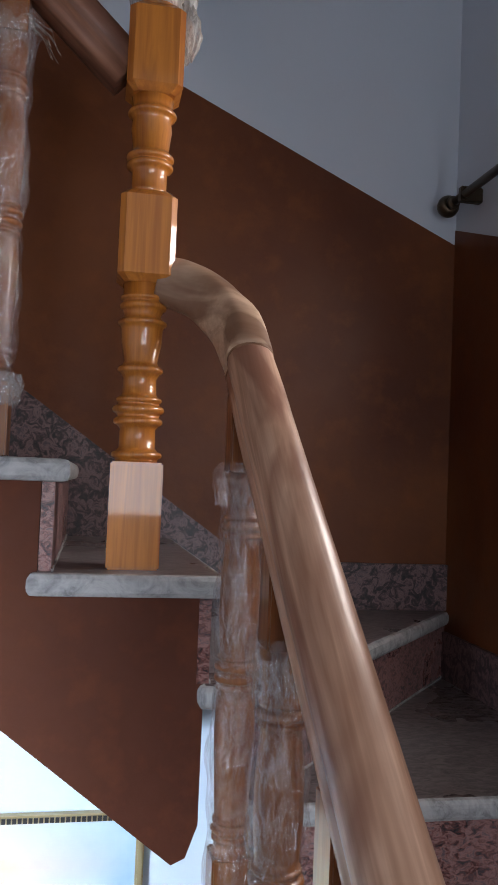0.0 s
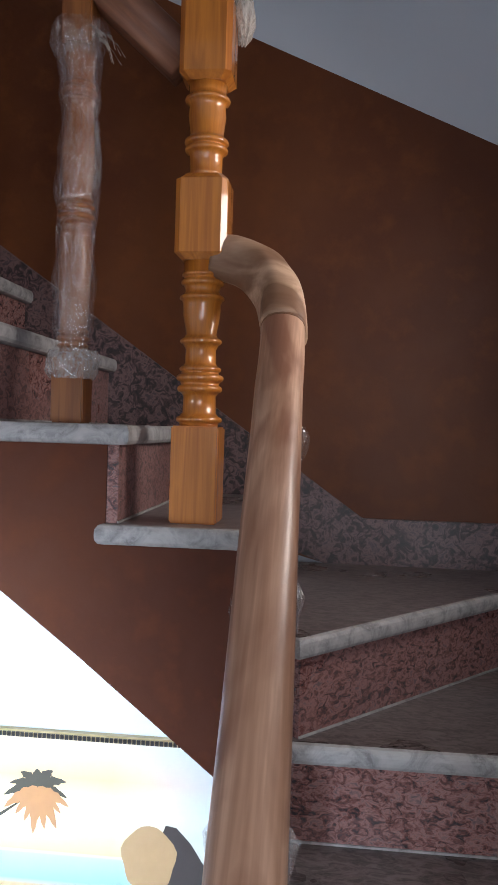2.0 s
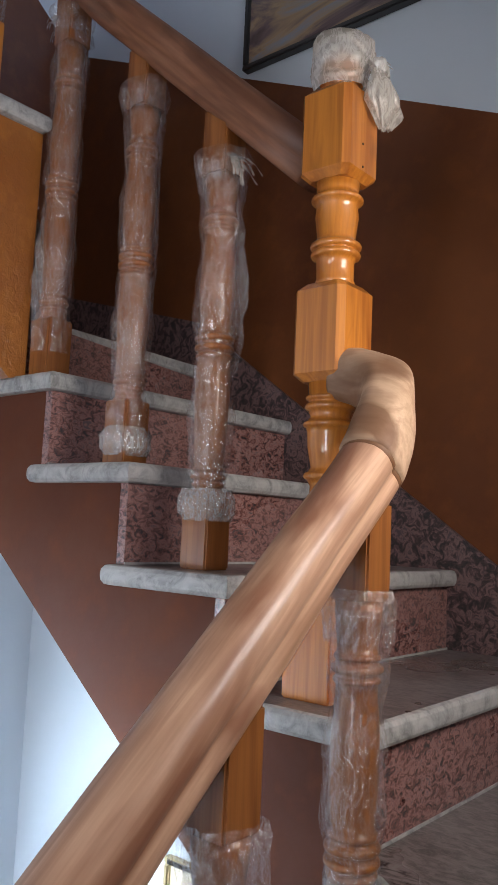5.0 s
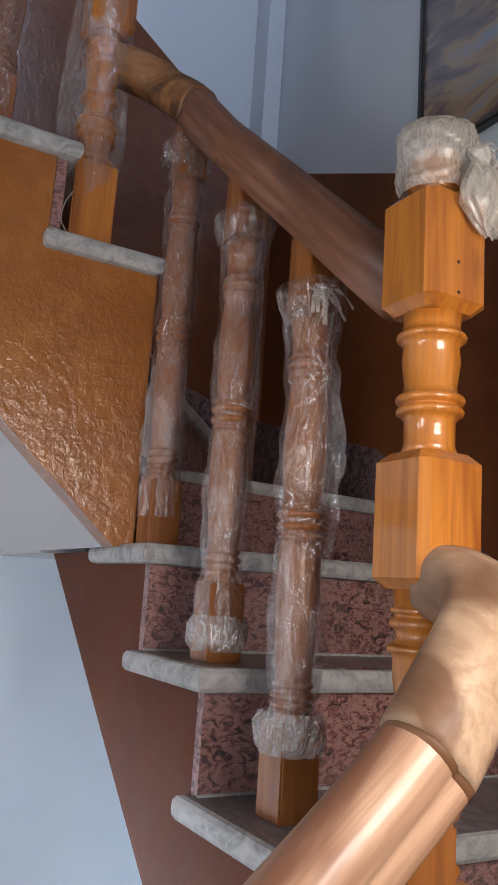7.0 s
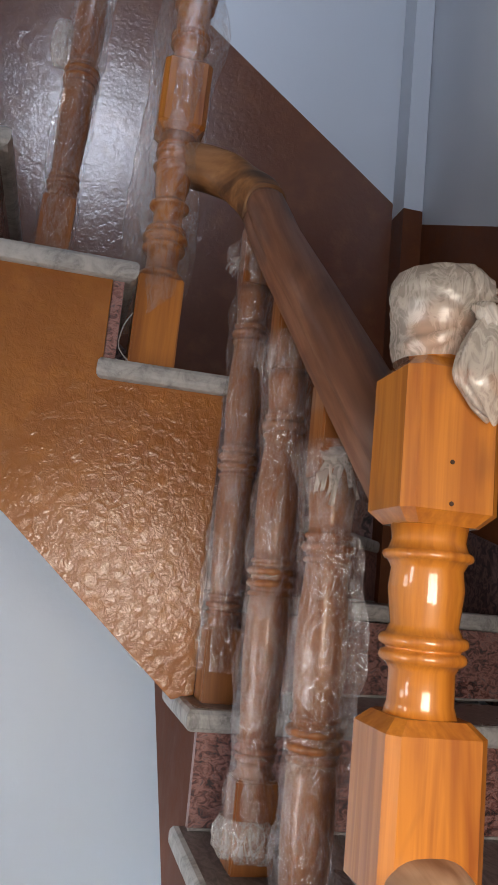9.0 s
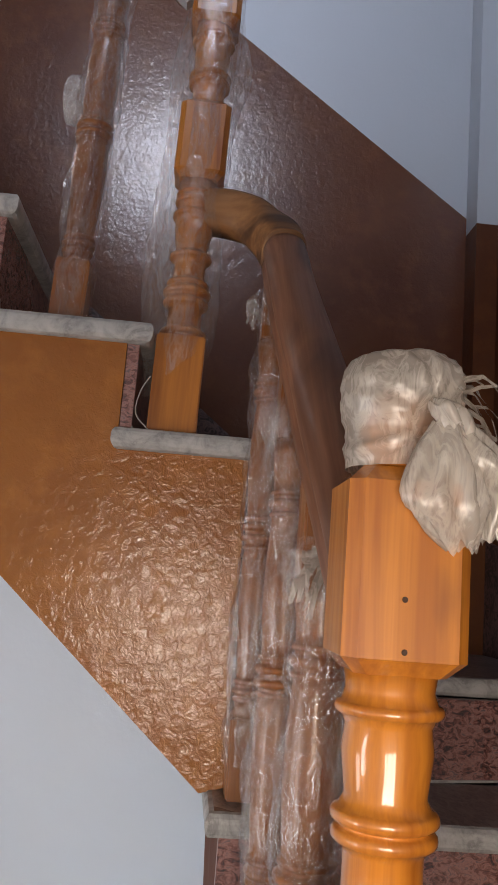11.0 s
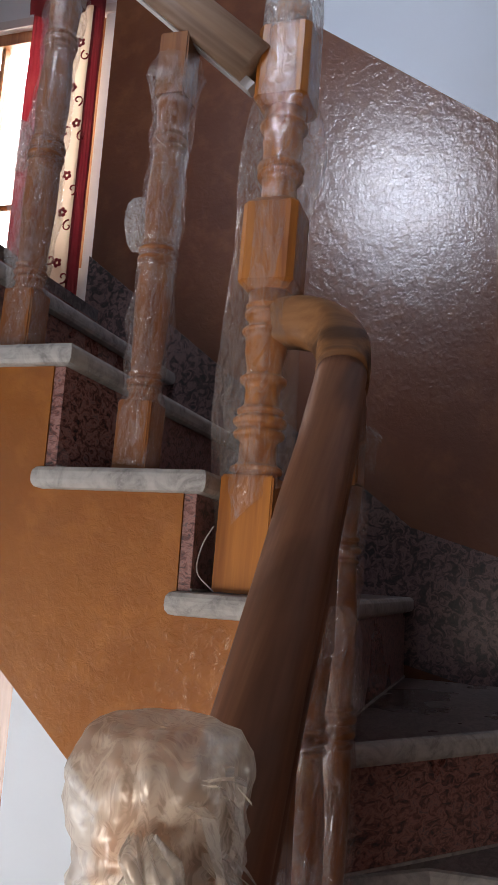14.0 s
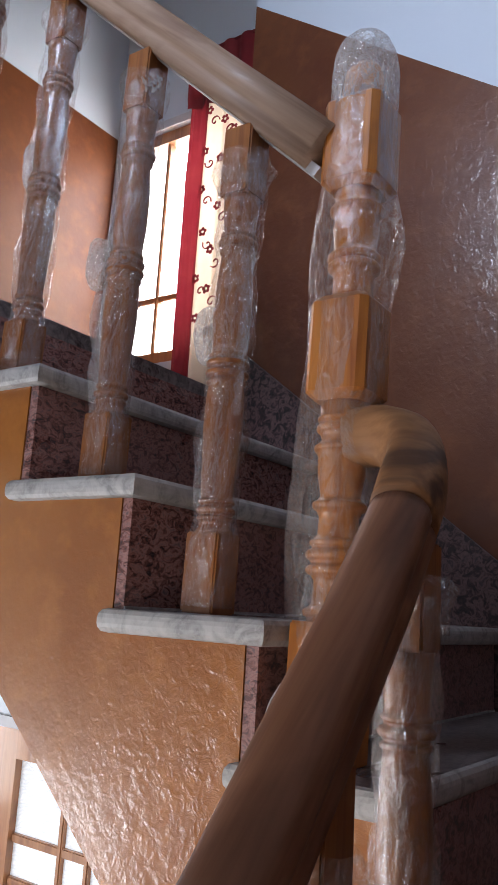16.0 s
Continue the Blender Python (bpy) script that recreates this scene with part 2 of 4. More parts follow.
def boxes(*rows, bevel=0.0):
    bm = bmesh.new()
    for r in rows:
        b2 = bmesh.new()
        box(b2, *r, bevel=bevel)
        me = bpy.data.meshes.new("tmp")
        b2.to_mesh(me)
        b2.free()
        bm.from_mesh(me)
        bpy.data.meshes.remove(me)
    return bm


from mathutils.geometry import tessellate_polygon


def prism(pts, axis, a, b, bevel=0.0):
    """A flat outline drawn out from a to b along an axis; pts are the two other coordinates in xyz order."""
    bm = bmesh.new()
    def at(p, d):
        q = list(p)
        q.insert("xyz".index(axis), d)
        return q
    lo = [bm.verts.new(at(p, a)) for p in pts]
    hi = [bm.verts.new(at(p, b)) for p in pts]
    n = len(pts)
    if bevel:
        bm.faces.new(lo), bm.faces.new(hi)
    else:
        for tri in tessellate_polygon([[Vector((*p, 0)) for p in pts]]):
            bm.faces.new([lo[i] for i in tri]), bm.faces.new([hi[i] for i in tri])
    for i in range(n):
        bm.faces.new((lo[i], lo[(i + 1) % n], hi[(i + 1) % n], hi[i]))
    if bevel:
        bmesh.ops.bevel(bm, geom=list(bm.edges), offset=bevel, segments=3, affect="EDGES")
    bmesh.ops.triangulate(bm, faces=[f for f in bm.faces if len(f.verts) > 4])
    return bm


def lathe(profile, seg=28, square=None):
    """Turned profile of (radius, z)."""
    bm = bmesh.new()
    rings = [[bm.verts.new((r * math.cos(2 * math.pi * i / seg), r * math.sin(2 * math.pi * i / seg), z)) for i in range(seg)] for r, z in profile]
    for a, b in zip(rings, rings[1:]):
        for i in range(seg):
            bm.faces.new((a[i], a[(i + 1) % seg], b[(i + 1) % seg], b[i]))
    bm.faces.new(rings[0]), bm.faces.new(rings[-1])
    return bm


def chamfered(half, cut, z0, z1, tip=0.012):
    """A square block with cut corners and eased ends."""
    def ring(h, c):
        return [(h, -h + c), (h, h - c), (h - c, h), (-h + c, h), (-h, h - c), (-h, -h + c), (-h + c, -h), (h - c, -h)]
    bm = bmesh.new()
    rows = [(ring(half - tip, cut * 0.8), z0), (ring(half, cut), z0 + tip), (ring(half, cut), z1 - tip), (ring(half - tip, cut * 0.8), z1)]
    rs = [[bm.verts.new((x, y, z)) for x, y in r] for r, z in rows]
    for a, b in zip(rs, rs[1:]):
        for i in range(8):
            bm.faces.new((a[i], a[(i + 1) % 8], b[(i + 1) % 8], b[i]))
    bm.faces.new(rs[0]), bm.faces.new(rs[-1])
    return bm


def sweep(path, sec, up=Vector((0, 0, 1)), wob=0.0, taper=lambda i: 1.0):
    """A section (across, height) carried along a list of points."""
    bm = bmesh.new()
    P = [Vector(p) for p in path]
    rings = []
    for i, p in enumerate(P):
        t = (P[min(i + 1, len(P) - 1)] - P[max(i - 1, 0)]).normalized()
        side = t.cross(up)
        side = side.normalized() if side.length > 0.05 else Vector((1, 0, 0))
        nor = side.cross(t).normalized()
        ring = []
        for u, w in sec:
            q = p + (side * u + nor * w) * taper(i)
            if wob:
                q += noise.noise_vector(q * 9) * wob
            ring.append(bm.verts.new(q))
        rings.append(ring)
    n = len(sec)
    for a, b in zip(rings, rings[1:]):
        for i in range(n):
            bm.faces.new((a[i], a[(i + 1) % n], b[(i + 1) % n], b[i]))
    bm.faces.new(rings[0]), bm.faces.new(rings[-1])
    return bm


def spline(pts, steps=10):
    """Catmull-Rom through the points."""
    P = [Vector(p) for p in pts]
    P = [2 * P[0] - P[1]] + P + [2 * P[-1] - P[-2]]
    out = []
    for i in range(1, len(P) - 2):
        a, b, c, d = P[i - 1:i + 3]
        for s in range(steps):
            t = s / steps
            out.append(0.5 * ((2 * b) + (c - a) * t + (2 * a - 5 * b + 4 * c - d) * t * t + (3 * b - a - 3 * c + d) * t ** 3))
    out.append(P[-2])
    return out


SLAB, OVER = 0.036, 0.022


def dado_north(x):
    return 2.18 + 0.45 * (0.92 - x)


def dado_west(y):
    return 4.823 - 0.727 * y


def dado_east(y):
    return 2.21 + 0.36 * (y - NORTH)


# ---- walls, floors, ceiling ----
def structure(name, bm, mat, label, category, smooth=False):
    return tagged(part(name, bm, mat, None, "", smooth), label, category, kind="structure")


T = 0.16
structure("wall_north", boxes((WEST - T, EAST + T, NORTH, NORTH + T, FLOOR, CEIL)), M_WHITE, "pale bluish-white painted wall behind the stair", "wall")
structure("wall_east", boxes((EAST, EAST + T, SOUTH, NORTH, FLOOR, 0.72), (EAST, EAST + T, SOUTH, -1.98, 0.72, 1.78), (EAST, EAST + T, -0.82, NORTH, 0.72, 1.78), (EAST, EAST + T, SOUTH, -1.98, 1.78, 1.88), (EAST, EAST + T, -0.82, 0.98, 1.78, 1.88), (EAST, EAST + T, SOUTH, 0.98, 1.88, 2.22), (EAST, EAST + T, 1.52, NORTH, 1.78, 2.22), (EAST, EAST + T, SOUTH, NORTH, 2.22, 4.5), (EAST, EAST + T, SOUTH, NORTH, 5.22, CEIL),
                               (EAST, EAST + T, SOUTH, 0.53, 4.5, 5.22), (EAST, EAST + T, 1.27, NORTH, 4.5, 5.22)), M_WHITE, "white painted wall with two window openings", "wall")
structure("wall_west", boxes((WEST - T, WEST, 0.29, NORTH, FLOOR, CEIL), (WEST - T, WEST, 0.17, 0.29, FLOOR, LANDING - 0.2), (WEST - T, WEST, -0.65, 0.17, 2.2, LANDING - 0.2),
                               (WEST - T, WEST, -0.65, 0.17, FLOOR, 0.72), (WEST - T, WEST, SOUTH, -0.65, FLOOR, LANDING - 0.2)), M_WHITE, "white painted wall beside the upper flight", "wall")
LW = -2.2
structure("wall_landing_west", boxes((LW - T, LW, SOUTH, -0.88, LANDING, CEIL), (LW - T, LW, -0.1, 0.29, LANDING, CEIL), (LW - T, LW, -0.88, -0.1, LANDING, 3.64), (LW - T, LW, -0.88, -0.1, 4.77, CEIL)),
          M_WHITE, "white painted landing wall with a window opening", "wall")
structure("wall_landing_north", boxes((LW - T, WEST - T, 0.29, 0.29 + T, LANDING - 0.2, CEIL)), M_WHITE, "white painted end wall of the landing", "wall")
structure("wall_landing_south", boxes((LW, -1.47, -0.92 - T, -0.92, LANDING, CEIL)), M_WHITE, "white painted wall stub on the landing", "wall")
structure("wall_south", boxes((LW - T, -0.55, SOUTH - T, SOUTH, FLOOR, CEIL), (0.55, EAST + T, SOUTH - T, SOUTH, FLOOR, CEIL), (-0.55, 0.55, SOUTH - T, SOUTH, 2.05, CEIL), (-0.55, 0.55, SOUTH - T, SOUTH, FLOOR, 1.22)), M_UNSEEN_CREAM, "cream painted wall with a window opening", "wall")
structure("floor", boxes((WEST - T, EAST + T, SOUTH, NORTH, FLOOR - 0.1, FLOOR)), M_FLOOR, "beige tiled hall floor", "floor")
# the second box is an unseen slab, added to block hall light from above
structure("floor_landing", boxes((LW, WELL_W, SOUTH, 0.34, LANDING - 0.2, LANDING), (WELL_W, EAST, SOUTH, -0.3, LANDING - 0.2, LANDING)), M_TREAD, "grey granite landing floor", "floor")
structure("ceiling", boxes((LW - T, EAST + T, SOUTH - T, NORTH + T, CEIL, CEIL + 0.1)), M_UNSEEN_CREAM, "plain cream ceiling", "ceiling")
# unseen; its eastern box also keeps hall light off the upper walls
structure("ceiling_hall_unseen", boxes((WEST, WELL_W, SOUTH, 0.02, LANDING - 0.25, LANDING - 0.2), (WELL_W, EAST, SOUTH, -0.3, LANDING - 0.25, LANDING - 0.2)), M_UNSEEN_CREAM, "unseen cream hall ceiling under the landing, holds hall light off the upper walls", "ceiling")

D = 0.004
structure("dado_north", prism([(EAST, 1.0), (EAST, dado_north(EAST)), (WEST, dado_north(WEST)), (WEST, 2.0), (-0.9, 2.0), (0.2, 1.2)], "y", NORTH - D, NORTH - 0.0005), M_DADO, "dark brown glossy painted dado under a sloping line", "dado")
structure("dado_west", prism([(NORTH - D, 2.0), (NORTH - D, dado_west(NORTH)), (0.29, dado_west(0.29)), (0.29, 2.6), (1.2, 2.0)], "x", WEST + 0.0005, WEST + D), M_DADO_LUMPY, "brown glossy painted dado on lumpy plaster", "dado")
structure("dado_east", prism([(NORTH - D, 0.9), (NORTH - D, dado_east(NORTH)), (1.57, dado_east(1.57)), (1.57, 1.73), (0.93, 1.73), (0.93, dado_east(0.93)), (0.0, dado_east(0.0)), (0.0, 0.0), (1.2, 0.8)], "x", EAST - D, EAST - 0.0005), M_DADO, "dark brown glossy painted dado", "dado")
structure("dado_landing", boxes((LW + D, -1.47, -0.92, -0.92 + D, LANDING, 4.8)), M_DADO, "brown glossy painted dado on the landing wall", "dado")
structure("corner_pilaster", boxes((WEST + D, WEST + 0.10, NORTH - 0.07, NORTH - D, dado_north(WEST), CEIL)), M_WHITE, "white painted corner pilaster", "pilaster")
structure("corner_pilaster_foot", boxes((WEST + D, WEST + 0.10, NORTH - 0.07, NORTH - D, 2.0, dado_north(WEST) - 0.0005)), M_DADO, "brown painted foot of the corner pilaster", "pilaster")

# ---- the stair ----
stair = thing("staircase", "winding stair with grey granite treads and pink granite risers", "staircase", kind="structure")


def tread(n, outline):
    """A granite slab with rounded edges."""
    P = [Vector(p) for p in outline]
    if sum(a.x * b.y - b.x * a.y for a, b in zip(P, P[1:] + P[:1])) < 0:
        P.reverse()
    m = len(P)
    shift = []
    for i in range(m):
        d0, d1 = (P[i] - P[i - 1]).normalized(), (P[(i + 1) % m] - P[i]).normalized()
        n0, n1 = Vector((-d0.y, d0.x)), Vector((-d1.y, d1.x))
        shift.append((n0 + n1) / max(0.35, 1 + n0.dot(n1)))
    bm = bmesh.new()
    rings = []
    for inset, z in ((0.012, 0.0), (0.005, 0.002), (0.001, 0.008), (0.0, 0.014), (0.0, 0.022), (0.001, 0.028), (0.005, 0.034), (0.012, SLAB)):
        rings.append([bm.verts.new((*(p + s * inset), Z[n] - SLAB + z)) for p, s in zip(P, shift)])
    for a, b in zip(rings, rings[1:]):
        for i in range(m):
            bm.faces.new((a[i], a[(i + 1) % m], b[(i + 1) % m], b[i]))
    for ring in (rings[0], rings[-1]):
        for tri in tessellate_polygon([[Vector((v.co.x, v.co.y, 0)) for v in ring]]):
            bm.faces.new([ring[q] for q in tri])
    ob = part("tread", bm, M_TREAD, stair)
    ob.data.materials.append(M_NOSE)
    for f in ob.data.polygons:
        f.material_index = 0 if f.normal.z > 0.97 else 1


def riser(n, p, q, thick=0.02):
    """A riser slab under tread n, from p to q in plan, its face on the line."""
    a, b = Vector((*p, 0)), Vector((*q, 0))
    d = (b - a).normalized()
    back = Vector((-d.y, d.x, 0)) * thick
    pts = [(v.x, v.y) for v in (a, b, b + back, a + back)]
    part("riser", prism(pts, "z", Z[n - 1] + 0.0005, Z[n] - SLAB - 0.0005), M_RISER, stair)
    out = back.normalized() * -0.003
    pts = [(v.x, v.y) for v in (a + out, b + out, b, a)]
    part("joint", prism(pts, "z", Z[n - 1] + 0.0005, Z[n - 1] + 0.0045), M_NOSE, stair, "pale grout line")


RUN1 = {n: 1.0 - 0.245 * (1 - n) for n in range(-3, 2)}   # riser lines of the lowest flight
RUN1[2] = 1.255
for n in range(-3, 2):
    tread(n, [(WELL_E - OVER, RUN1[n] - OVER), (EAST - D, RUN1[n] - OVER), (EAST - D, RUN1[n + 1] + 0.02), (WELL_E - OVER, RUN1[n + 1] + 0.02)])
    if n > -3:
        riser(n, (WELL_E, RUN1[n]), (EAST - D, RUN1[n]))
tread(2, [(WELL_E - OVER, 1.255 - OVER), (EAST - D, 1.255 - OVER), (EAST - D, 2.04), (WELL_E - OVER, 1.275)])
riser(2, (WELL_E, 1.255), (EAST - D, 1.255))
DX, DY = EAST - D - 0.275, NORTH - 0.02 - 1.25
tread(3, [(0.275, 1.225), (EAST - D, 2.015), (EAST - D, NORTH - D), (0.18, NORTH - D), (0.18, 1.262), (0.24, 1.25)])
riser(3, (0.275, 1.256), (EAST - D, NORTH - 0.01))
X4, X5, X6, X7, X8 = 0.198, -0.055, -0.292, -0.531, -0.785
tread(4, [(X5 - 0.035, WELL_N - OVER), (X4 + OVER, WELL_N - OVER), (X4 + 0.01, NORTH - D), (X5 - 0.035, NORTH - D)])
riser(4, (X4, WELL_N), (X4 - 0.012, NORTH - D))
for n, a, b in ((5, X5, X6), (6, X6, X7), (7, X7, X8)):
    left = b - 0.035 if n < 7 else -0.80
    tread(n, [(left, WELL_N - OVER), (a + OVER, WELL_N - OVER), (a + OVER, NORTH - D), (left, NORTH - D)])
    riser(n, (a, WELL_N), (a, NORTH - D))
tread(8, [(-0.675, 1.30), (-0.80, 1.44), (-0.85, NORTH - D), (WEST + D, NORTH - D), (WEST + D, 2.0), (-0.70, 1.28)])
riser(8, (-0.70, 1.30), (-0.87, NORTH - D))
tread(9, [(-0.66, 1.30), (-0.69, 1.335), (WEST + D, 2.04), (WEST + D, 1.28), (-0.66, 1.28)])
riser(9, (-0.70, 1.32), (WEST + D, NORTH - 0.02))
RUN3 = {10: 1.295, 11: 1.092, 12: 0.842, 13: 0.592, 14: 0.342}
for n in range(10, 14):
    tread(n, [(WEST + D, RUN3[n + 1] - 0.02), (WELL_W + OVER, RUN3[n + 1] - 0.03), (WELL_W + OVER, RUN3[n] + (OVER if n > 10 else 0.004)), (WEST + D, RUN3[n] + OVER)])
    riser(n, (WELL_W - 0.002, RUN3[n]), (WEST + D, RUN3[n]), 0.02)
riser(14, (WELL_W - 0.002, RUN3[14]), (WEST + D, RUN3[14]))

# side stringers, plastered and painted, cut to the steps
B = 0.021    # the riser slabs cover the stringers' cut edges
LOW2 = [(0.150, 0.895), (-0.118, 1.108), (-0.456, 1.362), (-0.72, 1.562), (-1.12, 1.87)]
side2 = [(0.190, 0.955), (0.190, Z[4] - SLAB), (X5 - B, Z[4] - SLAB), (X5 - B, Z[5] - SLAB), (X6 - B, Z[5] - SLAB), (X6 - B, Z[6] - SLAB), (X7 - B, Z[6] - SLAB), (X7 - B, Z[7] - SLAB), (WELL_W, Z[7] - SLAB), (WELL_W, 1.87)] + LOW2[::-1] + [(0.172, 0.905)]
part("stringer", prism(side2, "y", WELL_N, WELL_N + 0.06), M_PANEL_SHADED, stair, "brown glossy painted stringer panel, darkened as in shade")
LOW3 = [(1.255, 1.875), (0.94, 2.158), (0.63, 2.435), (0.02, 2.975)]
side3 = [(1.293, 1.885), (1.293, Z[10] - SLAB), (RUN3[11] - B, Z[10] - SLAB), (RUN3[11] - B, Z[11] - SLAB), (RUN3[12] - B, Z[11] - SLAB), (RUN3[12] - B, Z[12] - SLAB), (RUN3[13] - B, Z[12] - SLAB), (RUN3[13] - B, Z[13] - SLAB), (RUN3[14] - B, Z[13] - SLAB), (RUN3[14] - B, LANDING - 0.02), (0.02, LANDING - 0.02)] + LOW3[::-1]
part("stringer", prism(side3, "x", WELL_W - 0.06, WELL_W), M_PANEL_LUMPY_LIT, stair, "brown glossy painted stringer panel, darkened as in shade on lumpy plaster")
side1 = []
for n in range(-2, 2):
    side1 += [(RUN1[n] + B, Z[n - 1] - SLAB), (RUN1[n] + B, Z[n] - SLAB)]
side1 = [(RUN1[-3], FLOOR), (RUN1[-3], Z[-3] - SLAB)] + side1 + [(1.255 + B, Z[1] - SLAB), (1.255 + B, Z[2] - SLAB), (1.30, Z[2] - SLAB), (1.30, FLOOR)]
part("stringer", prism(side1, "x", WELL_E, WELL_E + 0.06), M_PANEL_SHADED, stair, "brown glossy painted stringer panel, darkened as in shade")

# soffits
def soffit(low, axis, a, b, thick):
    pts = low + [(u, w + thick) for u, w in low[::-1]]
    return prism(pts, axis, a, b)


part("soffit", soffit(LOW2, "y", WELL_N + 0.06, NORTH, 0.05), M_SOFFIT, stair, "white painted sloping underside")
part("soffit", soffit(LOW3, "x", WEST, WELL_W - 0.06, 0.05), M_SOFFIT, stair, "white painted sloping underside")
part("soffit", boxes((WEST, -1.12, 1.255, NORTH, 1.87, 1.92)), M_SOFFIT, stair, "white painted underside")

# granite skirting along the walls
part("skirting", prism([(EAST - D, Z[3]), (EAST - D, 1.296), (0.40, 1.296), (-0.60, 2.0), (-0.88, 2.20), (WEST, 2.40), (WEST, 2.0), (-0.9, 1.85), (-0.5, 1.6), (0.1, 1.25), (0.3, Z[3])], "y", NORTH - 0.018, NORTH - D - 0.0005), M_SKIRT, stair, "dark polished granite skirting")
part("skirting", prism([(NORTH - 0.02, 2.1), (NORTH - 0.02, 2.40), (1.30, 2.62), (0.29, 3.42), (0.29, 3.0), (1.2, 2.3)], "x", WEST + D + 0.0005, WEST + 0.018), M_SKIRT, stair, "dark polished granite skirting")
part("skirting", prism([(NORTH - 0.02, 0.9), (NORTH - 0.02, 1.12), (1.28, 1.12), (0.0, 0.25), (0.0, 0.0), (1.2, 0.8)], "x", EAST - 0.018, EAST - D - 0.0005), M_SKIRT, stair, "dark polished granite skirting")

# ---- newels, balusters, rails ----
def ringed(base, rows):
    """Turned stretch: rows of (z, radius, bead); a bead rounds out between its neighbours."""
    prof = []
    for z, r, bead in rows:
        if bead:
            for k in range(7):
                a = math.pi * k / 6
                prof.append((r + bead * math.sin(a), z - bead * math.cos(a)))
        else:
            prof.append((r, z))
    return lathe([(r, base + z) for r, z in prof])


def newel(name, label, at, M_PINE=M_PINE, tall=1.0):
    ob = thing(name, label, "newel post", "newel posts", at=at)
    h = 0.043
    part("base_block", boxes((-h, h, -h, h, 0, 0.176), bevel=0.003), M_PINE, ob)
    part("lower_turning", ringed(0.176, [(0, 0.036, 0), (0.004, 0.036, 0), (0.012, 0.037, 0.006), (0.024, 0.031, 0), (0.055, 0.030, 0), (0.068, 0.035, 0.007), (0.088, 0.037, 0.007), (0.104, 0.034, 0.005),
                                         (0.115, 0.029, 0), (0.14, 0.028, 0), (0.155, 0.033, 0.006), (0.168, 0.028, 0), (0.20, 0.034, 0), (0.222, 0.035, 0), (0.234, 0.037, 0.005), (0.246, 0.031, 0), (0.262, 0.034, 0.006), (0.276, 0.035, 0.004), (0.299, 0.036, 0)]), M_PINE, ob, smooth=True)
    part("middle_block", chamfered(0.047, 0.010, 0.475, 0.630), M_PINE, ob)
    part("upper_turning", ringed(0.628, [(0, 0.034, 0), (0.012, 0.030, 0), (0.04, 0.030, 0), (0.052, 0.034, 0.006), (0.066, 0.035, 0.006), (0.080, 0.031, 0), (0.112, 0.035, 0), (0.13, 0.033, 0), (0.142, 0.037, 0.005), (0.156, 0.034, 0), (0.17, 0.036, 0)]), M_PINE, ob, smooth=True)
    part("upper_block", chamfered(0.047, 0.010, 0.797, 0.95), M_PINE, ob)
    part("cap", ringed(0.95, [(0, 0.03, 0), (0.01, 0.028, 0), (0.018, 0.031, 0.005), (0.03, 0.034, 0), (0.05, 0.032, 0), (0.065, 0.02, 0), (0.07, 0.004, 0)]), M_PINE, ob, smooth=True)
    ob.scale.z = tall
    return ob


AX, AY, BX, BY = 0.071, 1.368, -0.711, 1.158
newel_a = newel("newel_post", "varnished orange pine newel post with turned rings, film knotted on top", (AX, AY, Z[4]))
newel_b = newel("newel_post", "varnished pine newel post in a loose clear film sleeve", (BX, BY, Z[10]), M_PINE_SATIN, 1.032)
LEAN_B = (radians(-0.7), radians(-1.6), 0)
newel_b.rotation_euler = LEAN_B
M_HOLE = plain("drilled_hole_shadow", (0.05, 0.02, 0.008), 0.7)
for dy, dz in ((-0.004, 0.852), (-0.003, 0.815)):
    hole = part("screw_hole", ringed(0, [(0, 0.0022, 0), (0.001, 0.0018, 0)]), M_HOLE, newel_a, "small dark screw hole")
    hole.matrix_basis = pose(0.0472, dy, dz, 0, 90, 0)


def tube_film(rows, seg=30, wob=0.006, freq=26, seed=0.0):
    """A crumpled film tube round z; rows of (z, radius, dx, dy)."""
    bm = bmesh.new()
    rs = []
    for z, r, dx, dy in rows:
        ring = []
        for i in range(seg):
            a = 2 * math.pi * i / seg
            c, s = math.cos(a), math.sin(a)
            k = noise.noise(Vector((c * 1.6 + seed, s * 1.6, z * freq * 0.4))) + 0.6 * noise.noise(Vector((c * 4 + seed, s * 4, z * freq)))
            rr = r + wob * k
            ring.append(bm.verts.new((rr * c + dx, rr * s + dy, z)))
        rs.append(ring)
    for a, b in zip(rs, rs[1:]):
        for i in range(seg):
            bm.faces.new((a[i], a[(i + 1) % seg], b[(i + 1) % seg], b[i]))
    return bm


def film_rows(z0, z1, r, n=40, tie=None):
    rows = []
    for i in range(n + 1):
        z = z0 + (z1 - z0) * i / n
        rows.append((z, r + 0.003 * math.sin(z * 31) + 0.002 * math.sin(z * 77), 0, 0))
    return rows


